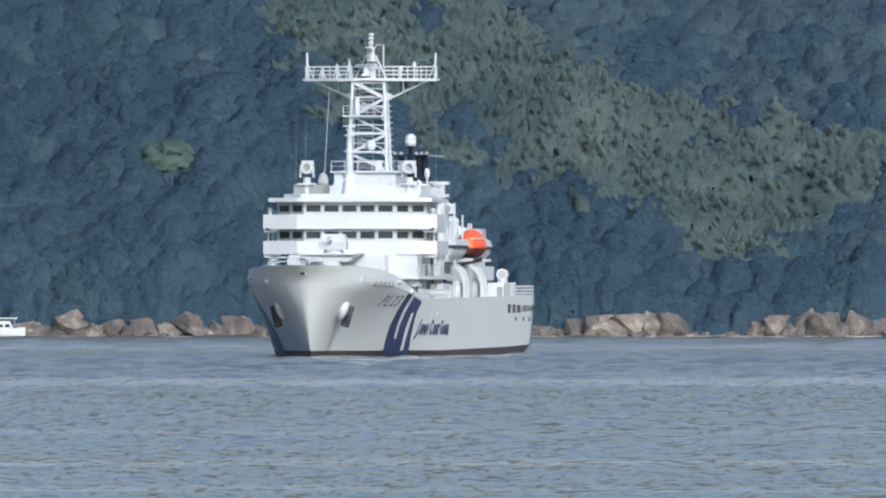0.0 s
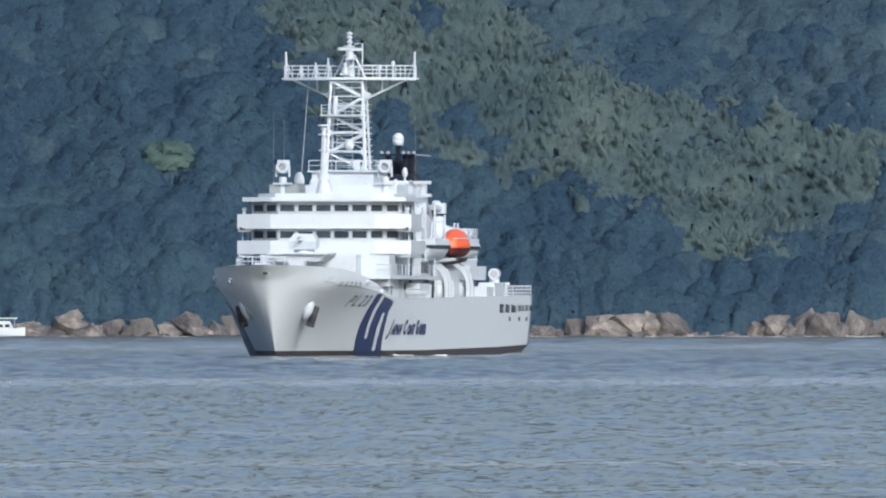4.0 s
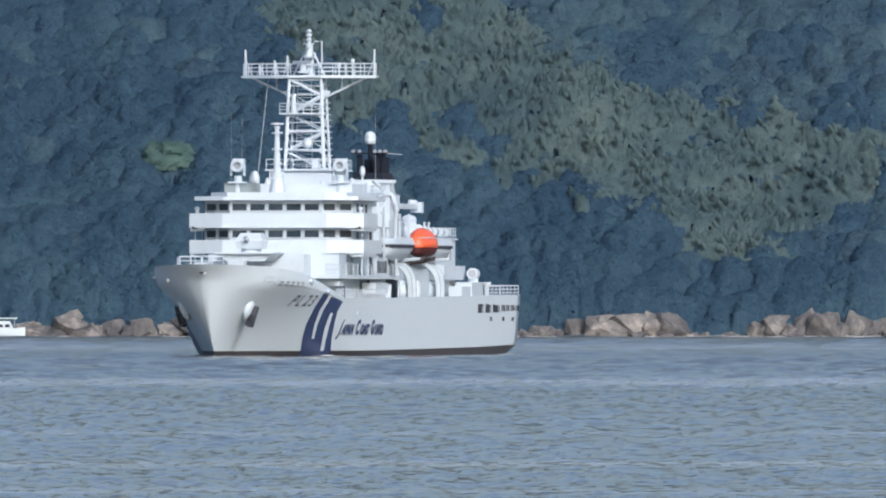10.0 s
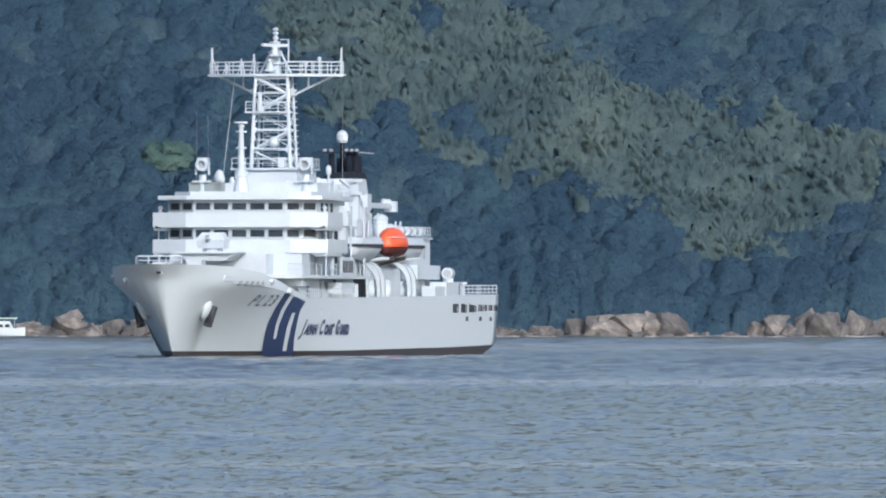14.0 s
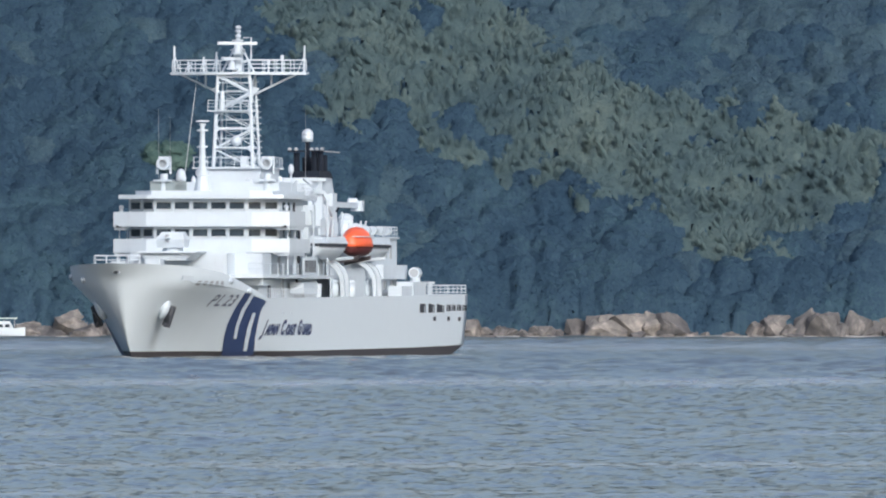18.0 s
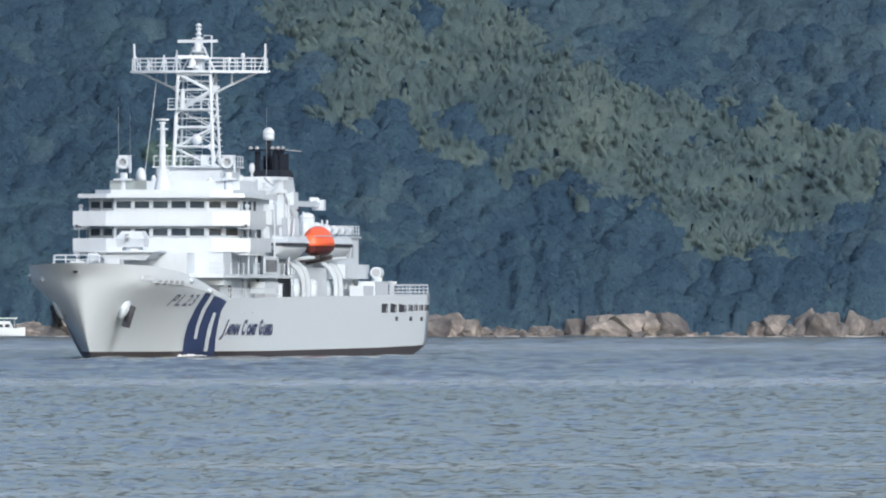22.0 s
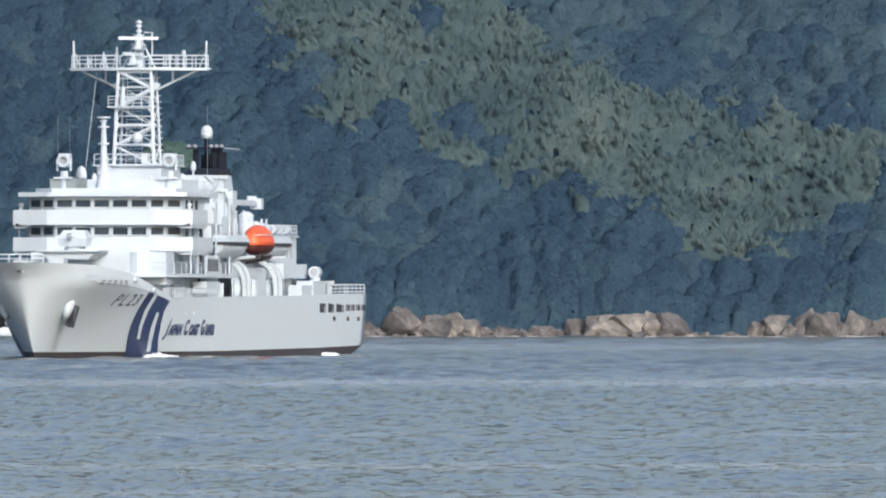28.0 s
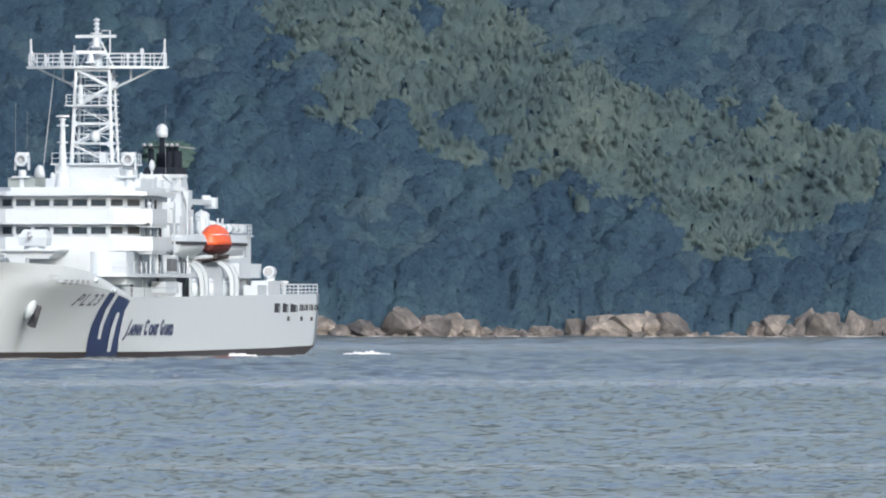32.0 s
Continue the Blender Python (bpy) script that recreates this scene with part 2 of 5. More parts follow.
# ---- hull form: u forward, v to port, w up from the waterline ----
def lerp_table(x, xs, ys):
    return float(np.interp(x, xs, ys))
def top_w(u):
    return lerp_table(u, (-66, 20, 36, 40, 45, 52, 60, 68), (5.95, 5.5, 5.45, 6.1, 6.85, 7.7, 8.25, 8.5))
def top_v(u):
    return lerp_table(u, (-66, -40, 25, 30, 34, 38, 45, 50, 54, 58, 61, 64, 66, 66.9, 67.4), (8.25, 8.15, 8.15, 8.05, 7.9, 7.7, 7.25, 6.9, 6.55, 6.0, 5.25, 3.95, 2.5, 1.4, 0))
def low_v(u):
    return lerp_table(u, (-66, -40, 0, 15, 25, 30, 35, 40, 45, 50, 55, 60), (7.6, 8.0, 8.1, 7.9, 7.2, 6.45, 5.45, 4.3, 3.15, 2.05, 1.0, 0))
def knuckle_w(k):
    """Height at which the flare turns upright; the rail itself abaft the break."""
    if k < 37: return top_w(k)
    f = min(1.0, (k - 37) / 22.5)
    return 5.38 + 1.42 * (1 - (1 - f) ** 1.6)
def stem_u(w):
    return 60 + 6.6 * (max(w - 0.4, 0) / 7.5) ** 0.65 + 0.8 * max(w - 7.2, 0)
def hull_point(k, q):
    """k: station at the deck edge, q: 0 at the lowest strake to 1 at the rail."""
    w = -1.2 + q * (top_w(k) + 1.2)
    pull = max(0.0, min(1.0, (k - 40) / 27.4)) ** 1.6
    u = k + (stem_u(w) - 67.4) * pull
    base = k + (60 - 67.4) * pull
    r = min(1.0, max(0.0, w) / knuckle_w(k))
    bend = 0.6 + 0.95 * max(0.0, min(1.0, (k - 34) / 24))
    v = low_v(base) + (top_v(k) - low_v(base)) * r ** bend
    if k < -60: u += max(0.0, 1.1 - w) * 6.0 * (-60 - k) / 6
    return u, v, w
def hull_at(u, w):
    """Half-breadth at u and height w."""
    k = u
    for _ in range(25):
        q = (w + 1.2) / (top_w(k) + 1.2)
        k += (u - hull_point(k, q)[0]) * 0.8
        k = min(67.4, k)
    return hull_point(k, (w + 1.2) / (top_w(k) + 1.2))[1]

# ---- sea and hillside ----
SHORE = 3300.0


def shore_line(x):
    return SHORE + 5 * math.sin(x * 0.045 + 1.0) + 2.5 * math.sin(x * 0.13)


def hill_height(x, y):
    """Ground height: a rocky foot, a steep wooded flank, then a rounded crest."""
    d = y - shore_line(x)
    if d < 0:
        return max(-4.0, d * 0.25)
    foot = 3.2 * min(1.0, d / 5.0)
    flank = 0.60 * max(0.0, min(d, 190.0) - 3.0)
    crest = 0.25 * max(0.0, min(d, 420.0) - 190.0) - 0.12 * max(0.0, d - 420.0)
    fold = 5.0 * noise.noise((x * 0.02, d * 0.018, 0.3)) * min(1.0, d / 40.0) + 1.2 * noise.noise((x * 0.09, d * 0.08, 4.0)) * min(1.0, d / 12.0)
    far = math.exp(-((x / 1500.0) ** 4))
    return foot + (flank + crest + fold) * far


def build_water():
    """One sheet: chop of short-crested waves over the near reach, calm lanes across it, plain sea beyond."""
    r = np.random.RandomState(3)
    cols, gaps = 420, [255.0]
    while gaps[-1] < 3288:
        gaps.append(gaps[-1] + 0.4 * (gaps[-1] / 270) * (1 + max(0, gaps[-1] / 1000 - 1) * 0.5))
    dist, rows = np.array(gaps), len(gaps) - 1
    spacing = np.gradient(dist)
    across = np.linspace(-1, 1, cols + 1) * 0.0345
    y = np.repeat(dist[:, None], cols + 1, axis=1)
    x = y * across[None, :]
    z = np.zeros_like(y)
    # ripples, chop and longer waves: count, shortest and longest length, steepness, spread of headings, reach
    for count, short, long, steep, spread, start, end in ((40, 0.28, 0.55, 0.14, 0.6, 0, 520), (50, 0.45, 0.9, 0.32, 0.36, 150, 4000), (40, 0.9, 1.8, 0.12, 0.33, 300, 4000),
                                                          (24, 1.8, 4.0, 0.022, 0.4, 0, 4000), (16, 4.0, 14.0, 0.01, 0.5, 0, 4000), (36, 2.5, 8.0, 0.14, 0.4, 650, 4000), (24, 8.0, 20.0, 0.09, 0.3, 1700, 5000)):
        for k in range(count):
            length = short * (long / short) ** r.uniform()
            turn = r.normal(scale=spread)
            kx, ky = math.sin(turn) * 2 * math.pi / length, math.cos(turn) * 2 * math.pi / length
            seen = (np.clip(length / spacing * 1.4, 0, 1) * np.clip((dist - start) / 300, 0, 1) * np.clip((end - dist) / 150, 0, 1))[:, None]
            gust = 0.55 + 0.45 * np.sin(x * r.uniform(-0.12, 0.12) + y * r.uniform(-0.03, 0.03) + r.uniform(0, 6.3))
            rise = steep * length / (2 * math.pi) * math.sqrt(2.0 / count) / 0.65
            z += seen * gust * rise * np.sin(kx * x + ky * y + r.uniform(0, 6.3))
    calm = np.ones_like(y)
    for centre, half, depth in ((361, 7, 0.3), (302, 3, 0.25)):
        wander = centre * (1 + 0.025 * np.sin(x * 0.05 + centre) + 0.012 * np.sin(x * 0.21 + centre * 2))
        calm *= 1 - depth * np.exp(-((y - wander) / half) ** 2)
    edge_fade = np.minimum(1, (1 - np.abs(across) / 0.0345) * 12)[None, :] * np.minimum(1, np.minimum((dist - 255) / 8, (dist[-1] - dist) / 12))[:, None]
    z *= calm * np.clip(edge_fade, 0, 1)
    verts = np.stack([x, y, z], axis=2).reshape(-1, 3)
    c = cols + 1
    a = (np.arange(rows)[:, None] * c + np.arange(cols)[None, :]).ravel()
    faces = [tuple(f) for f in np.stack([a, a + 1, a + c + 1, a + c], axis=1).tolist()]
    first, last, n0 = 0, rows * c, len(verts)
    near, far = [first + i for i in range(c)], [last + i for i in range(c)]
    left, right = [j * c for j in range(rows + 1)], [j * c + cols for j in range(rows + 1)]
    outer = np.array([(-4500, -4500, 0), (4500, -4500, 0), (4500, 4500, 0), (-4500, 4500, 0)])
    faces.append((n0, n0 + 1, right[0], *near[::-1][1:-1], left[0]))
    faces.append((n0 + 1, n0 + 2, right[-1], *right[::-1][1:]))
    faces.append((n0 + 2, n0 + 3, left[-1], *far[1:]))
    faces.append((n0 + 3, n0, *left))
    me = bpy.data.meshes.new("water")
    me.from_pydata(np.concatenate([verts, outer]).tolist(), [], faces)
    me.shade_smooth()
    me.materials.append(SEA)
    return tagged(new("water", me), "blue-grey choppy sea water with smoother slicks", "water", kind="structure")


def build_hill():
    bm = new_bm()
    xs = sorted(set([-1800, -1400, -1000, -700, -500, -350, -250] + [-200 + 4 * i for i in range(101)] + [250, 350, 500, 700, 1000, 1400, 1800]))
    ds = [-25, -12, -6, -2, 0, 1.5, 3, 4.5] + [6 + 4 * i for i in range(54)] + [230, 260, 300, 350, 420, 520, 650, 800, 1000, 1150]
    rows = []
    for d in ds:
        rows.append([bm.verts.new((x, shore_line(x) + d, hill_height(x, shore_line(x) + d))) for x in xs])
    for p, q in zip(rows, rows[1:]):
        for i in range(len(xs) - 1):
            bm.faces.new((p[i], p[i + 1], q[i + 1], q[i]))
    ob = part("ground", bm, SOIL, smooth=True)
    return tagged(ob, "steep earth hillside rising from the rocky shore, colour blued for haze", "hillside", kind="structure")


water = build_water()
build_hill()


# ---- woods ----
def lobe(r, centre, radius, tall, lean=(0.0, 0.0), rings=4, segs=7, seed=0, point=0.0):
    """A lumpy clump of foliage: quads over its upper part, four corners then four outward directions."""
    pts, ways = [], []
    off = Vector((seed * 3.1, seed * 1.7, seed * 0.5))
    for i in range(rings + 1):
        e = 0.015 + 2.085 * i / rings
        for k in range(segs):
            t = 2 * math.pi * (k + 0.5 * (i % 2)) / segs
            d = Vector((math.sin(e) * math.cos(t), math.sin(e) * math.sin(t), math.cos(e)))
            bump = 1 + 0.34 * noise.noise(d * 1.7 + off) + 0.22 * noise.noise(d * 4.1 + off)
            h = d.z * tall * bump
            wide = radius * bump * (1 - point * max(0.0, d.z))
            pts.append((centre[0] + d.x * wide + lean[0] * h, centre[1] + d.y * wide + lean[1] * h, centre[2] + h))
            ways.append(d)
    out = []
    for i in range(rings):
        for k in range(segs):
            f = [i * segs + k, i * segs + (k + 1) % segs, (i + 1) * segs + (k + 1) % segs, (i + 1) * segs + k]
            out.append([pts[j] for j in f] + [tuple(ways[j]) for j in f])
    return np.array(out)


def tufts(r, shell, count, size, droop=0.0, out=0.65):
    """Small leaf sprays standing out of a shell of clumps."""
    pick = r.randint(0, len(shell), count)
    mixw = r.dirichlet((1, 1, 1, 1), count)[:, :, None]
    p, n = (shell[pick, :4] * mixw).sum(axis=1), (shell[pick, 4:] * mixw).sum(axis=1)
    n /= np.linalg.norm(n, axis=1)[:, None]
    p = p + n * size * r.uniform(0.02, out, count)[:, None]
    tilt = n + r.normal(scale=0.35, size=n.shape)
    face = n * 0.45 + np.array((0.22, -0.65, 0.32)) + r.normal(scale=0.3, size=n.shape)
    up = r.normal(size=n.shape) * (1 - droop) + np.array((0.0, 0.0, 1.0)) * droop * 2
    a = np.cross(face, up)
    a /= np.linalg.norm(a, axis=1)[:, None]
    b = np.cross(face, a)
    b /= np.linalg.norm(b, axis=1)[:, None]
    s = (size * r.uniform(0.5, 1.3, count))[:, None]
    return np.stack([p - a * s * 0.5, p + b * s * (0.5 + droop), p + a * s * 0.5, p - b * s * (0.5 + droop), tilt, tilt, tilt, tilt], axis=1)


def crown_template(seed, lobes, wide, tall, leaves, leaf, clump=(0.26, 0.44), core=0.66):
    """One crown of unit radius: clumps that run together, lost under loose leaf sprays."""
    r = np.random.RandomState(seed)
    out = [lobe(r, (0, 0, -0.05), core * wide, core * tall, rings=4, segs=9, seed=seed)]
    for i in range(lobes):
        a, h = 2.4 * i + r.uniform(-0.5, 0.5), r.uniform(-0.45, 0.6)
        s = np.sqrt(max(0.0, 1 - h * h)) * r.uniform(0.45, 0.8)
        size = r.uniform(*clump)
        out.append(lobe(r, (s * np.cos(a) * wide, s * np.sin(a) * wide, h * tall), size, size * r.uniform(0.8, 1.1), rings=3, segs=6, seed=seed + i + 1))
    shell = np.concatenate(out)
    return np.concatenate([shell, tufts(r, shell, leaves, leaf, 0.0, 1.2)])


def plume_template(seed, leaves):
    """One bamboo culm of unit height: an arching stem feathered with drooping sprays, thin at the nodding tip."""
    r = np.random.RandomState(seed)
    a = r.uniform(0, 2 * np.pi)
    bow = r.uniform(0.10, 0.30)
    h = 1 - r.uniform(0, 1, leaves) ** 1.25
    axis = np.stack([np.cos(a) * bow * h ** 2.2, np.sin(a) * bow * h ** 2.2, h - 0.12 * h ** 5], axis=1)
    reach = (0.118 * np.sin(np.pi * np.clip(0.16 + 0.80 * h, 0, 1)) ** 0.8 + 0.012) * r.uniform(0.25, 1.15, leaves)
    t = r.uniform(0, 2 * np.pi, leaves)
    out = np.stack([np.cos(t), np.sin(t), 0.25 + 0.5 * h], axis=1)
    p = axis + np.stack([np.cos(t) * reach, np.sin(t) * reach, -0.25 * reach], axis=1)
    side = np.array((0.9, 0.3, 0.0)) + r.normal(scale=0.4, size=(leaves, 3))
    side /= np.linalg.norm(side, axis=1)[:, None]
    hang = np.stack([0.3 * np.cos(t), 0.2 * np.sin(t) - 0.25, np.full(leaves, -1.0)], axis=1) + r.normal(scale=0.3, size=(leaves, 3))
    hang /= np.linalg.norm(hang, axis=1)[:, None]
    w, l = 0.024 * r.uniform(0.6, 1.3, leaves)[:, None], 0.105 * r.uniform(0.6, 1.4, leaves)[:, None]
    return np.stack([p - side * w, p - hang * l * 0.4, p + side * w, p + hang * l, out, out, out, out], axis=1)


NORMAL_BIAS = (0.08, -0.80, 0.60)


def planted(leaves, turn, size, foot):
    """A template turned, scaled and set in place; its outward directions turn with it."""
    rot = np.array([[np.cos(turn), -np.sin(turn), 0], [np.sin(turn), np.cos(turn), 0], [0, 0, 1]])
    out = leaves @ rot.T
    out[:, :4] = out[:, :4] * size + foot
    out[:, 4:] /= np.array(size) / max(size)
    return out


def leaf_mesh(name, quads, material, trunks=(), facing=0.5):
    """One mesh of leaf quads, with tapered trunks (foot, top, radius) below them."""
    bulge, quads = quads[:, 4:].reshape(-1, 3), quads[:, :4]
    bulge = bulge / np.linalg.norm(bulge, axis=1)[:, None]
    away = (np.cross(quads[:, 1] - quads[:, 0], quads[:, 2] - quads[:, 0]) * np.array((0.2, -1.0, 0.2))).sum(axis=1) < 0
    quads = np.where(away[:, None, None], quads[:, ::-1], quads)
    bulge = np.where(away[:, None, None], bulge.reshape(-1, 4, 3)[:, ::-1], bulge.reshape(-1, 4, 3)).reshape(-1, 3)
    verts = quads.reshape(-1, 3)
    faces = np.arange(len(verts)).reshape(-1, 4)
    tv, tf = [], []
    for foot, top, rad in trunks:
        k = len(verts) + len(tv)
        for z, rr, c in ((0, rad, foot), (1, rad * 0.55, top)):
            for i in range(4):
                tv.append((c[0] + rr * math.cos(i * math.pi / 2), c[1] + rr * math.sin(i * math.pi / 2), c[2]))
        tf += [(k + i, k + (i + 1) % 4, k + 4 + (i + 1) % 4, k + 4 + i) for i in range(4)]
    if tv:
        verts = np.concatenate([verts, np.array(tv)])
        faces = np.concatenate([faces, np.array(tf)])
    me = bpy.data.meshes.new(name)
    me.vertices.add(len(verts))
    me.vertices.foreach_set("co", verts.astype(np.float32).ravel())
    me.loops.add(len(faces) * 4)
    me.loops.foreach_set("vertex_index", faces.astype(np.int32).ravel())
    me.polygons.add(len(faces))
    me.polygons.foreach_set("loop_start", (np.arange(len(faces)) * 4).astype(np.int32))
    me.materials.append(material)
    if tv:
        me.materials.append(BARK)
        kinds = np.zeros(len(faces), np.int32)
        kinds[-len(tf):] = 1
        me.polygons.foreach_set("material_index", kinds)
    # leaf normals are bent towards sun and camera, to even out canopy shading
    n = bulge * (1 - facing) + np.array(NORMAL_BIAS) * facing
    n /= np.linalg.norm(n, axis=1)[:, None]
    full = np.tile((0.0, -0.9, 0.4), (len(verts), 1))
    full[:len(n)] = n
    me.update(calc_edges=True)
    me.shade_smooth()
    me.attributes.new("custom_normal", "FLOAT_VECTOR", "POINT").data.foreach_set("vector", full.astype(np.float32).ravel())
    return new(name, me)


def inside(x, z, shape):
    hit = False
    for (x0, z0), (x1, z1) in zip(shape, shape[1:] + shape[:1]):
        if (z0 > z) != (z1 > z) and x < (x1 - x0) * (z - z0) / (z1 - z0) + x0:
            hit = not hit
    return hit


# the bamboo grove, as a strip up the flank: metres across, metres up
GROVE = [(-39, 90), (-37, 70), (-31, 57), (-22, 48), (-10, 45), (-3, 42), (8, 33), (24, 31), (35, 32), (43, 26), (48, 20), (55, 17), (64, 15), (71, 18),
         (73, 21), (80, 26), (92, 31), (130, 29), (130, 38), (92, 42), (77, 47), (64, 48), (52, 49), (43, 53), (32, 57), (23, 63), (10, 70), (4, 90)]
GAPS = [(-58, 35, 7)]
# darker leaf colour set in spots to imitate shaded hollows: across, up, radius
SHADE_PATCHES = [(46, 59, 9), (88, 47, 8), (74, 62, 6)]


def in_grove(x, z):
    """Inside the bamboo, with a wandering edge and islands of other trees towards its thin end."""
    wob = 3.5 * noise.noise((x * 0.11, z * 0.11, 2.0)) + 2.5 * noise.noise((x * 0.4, z * 0.4, 6.0))
    if not inside(x + wob, z + 5 + wob, GROVE):
        return False
    return noise.noise((x * 0.13, z * 0.10, 8.0)) < (0.5 if x < 50 else 0.3)


CANOPY_X, CANOPY_D, CANOPY_STEP = -105.0, 1.0, 0.42


def canopy_grid():
    """The wooded ground as a close grid: places and bare heights."""
    nx, nd = 501, 294
    xs = CANOPY_X + CANOPY_STEP * np.arange(nx)
    shore = np.array([shore_line(x) for x in xs])
    x = np.repeat(xs[:, None], nd, axis=1)
    d = np.repeat((CANOPY_D + CANOPY_STEP * np.arange(nd))[None, :], nx, axis=0)
    y = shore[:, None] + d
    ground = np.array([[hill_height(a, b) for a, b in zip(p, q)] for p, q in zip(x, y)])
    return x, d, y, ground


def grow_woods():
    """Crowns run together into one closed canopy, every crown a lumpy dome, covered with loose leaf sprays."""
    r = np.random.RandomState(7)
    x, d, y, ground = canopy_grid()
    nx, nd = x.shape
    rough = np.array([[0.5 * noise.noise((a * 0.55, b * 0.55, 1.0)) + 0.22 * noise.noise((a * 1.3, b * 1.3, 5.0)) for a, b in zip(p, q)] for p, q in zip(x, y)])
    top = np.full(x.shape, 0.15)
    owner = np.zeros(x.shape, np.int32)
    kinds = ("dark", "mid", "bamboo")
    plumes = [plume_template(60 + i, 170) for i in range(14)]
    leaves = {k: [] for k in kinds}
    stems = {k: [] for k in kinds}

    def crown(cx, cd, s, tall, base, kind):
        i0, j0 = int((cx - CANOPY_X) / CANOPY_STEP), int((cd - CANOPY_D) / CANOPY_STEP)
        reach = int(s * 1.25 / CANOPY_STEP) + 1
        a0, a1, b0, b1 = max(0, i0 - reach), min(nx, i0 + reach + 1), max(0, j0 - reach), min(nd, j0 + reach + 1)
        if a0 >= a1 or b0 >= b1:
            return
        sx, sd = x[a0:a1, b0:b1] - cx, d[a0:a1, b0:b1] - cd
        turn = np.arctan2(sd, sx)
        edge_r = s * (1 + 0.16 * np.sin(3 * turn + cx * 7) + 0.10 * np.sin(5 * turn + cd * 5))
        q = 1 - (sx * sx + sd * sd) / edge_r ** 2
        slope = sd * 0.35
        dome = np.where(q > 0, base + tall * np.clip(q, 0, 1) ** 0.55 + rough[a0:a1, b0:b1] * min(1.0, s / 3) - slope * 0.2, -1)
        better = dome > top[a0:a1, b0:b1]
        top[a0:a1, b0:b1] = np.where(better, dome, top[a0:a1, b0:b1])
        owner[a0:a1, b0:b1] = np.where(better, kinds.index(kind), owner[a0:a1, b0:b1])

    step = 3.7
    for i in range(-29, 30):
        for j in range(0, 36):
            cx = i * step + r.uniform(-2.0, 2.0) + (step / 2 if j % 2 else 0)
            cd = 6.5 + j * step * 0.93 + r.uniform(-2.2, 2.2)
            cy = shore_line(cx) + cd
            z = hill_height(cx, cy)
            if any((cx - a) ** 2 + (z + 4 - b) ** 2 < c * c * 0.16 for a, b, c in GAPS):
                continue
            if in_grove(cx + r.normal(scale=1.6), z + r.normal(scale=1.6)):
                crown(cx, cd, r.uniform(2.4, 3.4), r.uniform(0.9, 1.6), r.uniform(4.3, 5.0), "bamboo")
                for k in range(5):
                    q = plumes[r.randint(len(plumes))]
                    tall = r.uniform(5.6, 8.0)
                    px, py = cx + r.uniform(-2.0, 2.0), cy + r.uniform(-1.8, 1.8)
                    pz = hill_height(px, py)
                    wide = tall * r.uniform(0.75, 1.15)
                    leaves["bamboo"].append(planted(q, r.uniform(-0.6, 0.6), (wide, wide, tall), (px, py, pz + 1.0)))
                    stems["bamboo"].append(((px, py, pz - 0.4), (px, py, pz + tall * 0.25), 0.09))
                continue
            in_shade_patch = any((cx - a) ** 2 + (z + 5 - b) ** 2 < c * c for a, b, c in SHADE_PATCHES)
            upper = z > 46 - 0.12 * (cx - 30) and cx > 0 and not in_shade_patch
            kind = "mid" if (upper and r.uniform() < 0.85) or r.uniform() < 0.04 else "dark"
            s = r.uniform(2.6, 5.6) * (0.85 if j == 0 else 1.0)
            base = r.uniform(1.4, 3.6) * (0.45 if j < 2 else 1.0)
            crown(cx, cd, s, s * r.uniform(0.7, 1.0), base, kind)
            stems[kind].append(((cx, cy, z - 0.5), (cx, cy, z + base * 0.8), 0.10 + 0.03 * s))
    for i in range(950):
        cx, cd = r.uniform(-104, 104), r.uniform(1.6, 9.0)
        s = r.uniform(1.1, 2.6)
        crown(cx, cd, s, s * r.uniform(0.7, 1.0), r.uniform(0.0, 0.5), "dark")
    z = ground + top
    z[:, 0] = ground[:, 0] - 0.6
    jit = r.uniform(-0.14, 0.14, (nx, nd, 2))
    pts = np.stack([x + jit[:, :, 0], y + jit[:, :, 1], z], axis=2)
    gx, gd = np.gradient(z - 0.6 * rough, CANOPY_STEP)
    ways = np.stack([-gx, -gd, np.ones_like(z)], axis=2)
    ways /= np.linalg.norm(ways, axis=2)[:, :, None]
    corners = [(slice(None, -1), slice(None, -1)), (slice(1, None), slice(None, -1)), (slice(1, None), slice(1, None)), (slice(None, -1), slice(1, None))]
    quads = np.stack([pts[c] for c in corners] + [ways[c] for c in corners], axis=2).reshape(-1, 8, 3)
    mine = owner[:-1, :-1].ravel()
    for k, (kind, mat, name, label) in enumerate((("dark", LEAF_DARK_HAZED, "woodland", "dense dark broadleaf wood on the hillside, leaf colour blued for haze"),
                                                  ("mid", LEAF_MID_HAZED, "upper_woodland", "green broadleaf trees high on the hillside, sunlit look and haze in the colour"),
                                                  ("bamboo", LEAF_BAMBOO_HAZED, "bamboo_grove", "pale yellow-green feathery bamboo grove on the slope, blued for haze"))):
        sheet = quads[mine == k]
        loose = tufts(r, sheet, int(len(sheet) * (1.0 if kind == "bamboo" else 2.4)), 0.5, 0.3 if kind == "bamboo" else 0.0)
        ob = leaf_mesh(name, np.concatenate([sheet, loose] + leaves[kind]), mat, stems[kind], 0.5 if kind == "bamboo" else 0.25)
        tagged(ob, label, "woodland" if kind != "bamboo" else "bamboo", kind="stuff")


grow_woods()


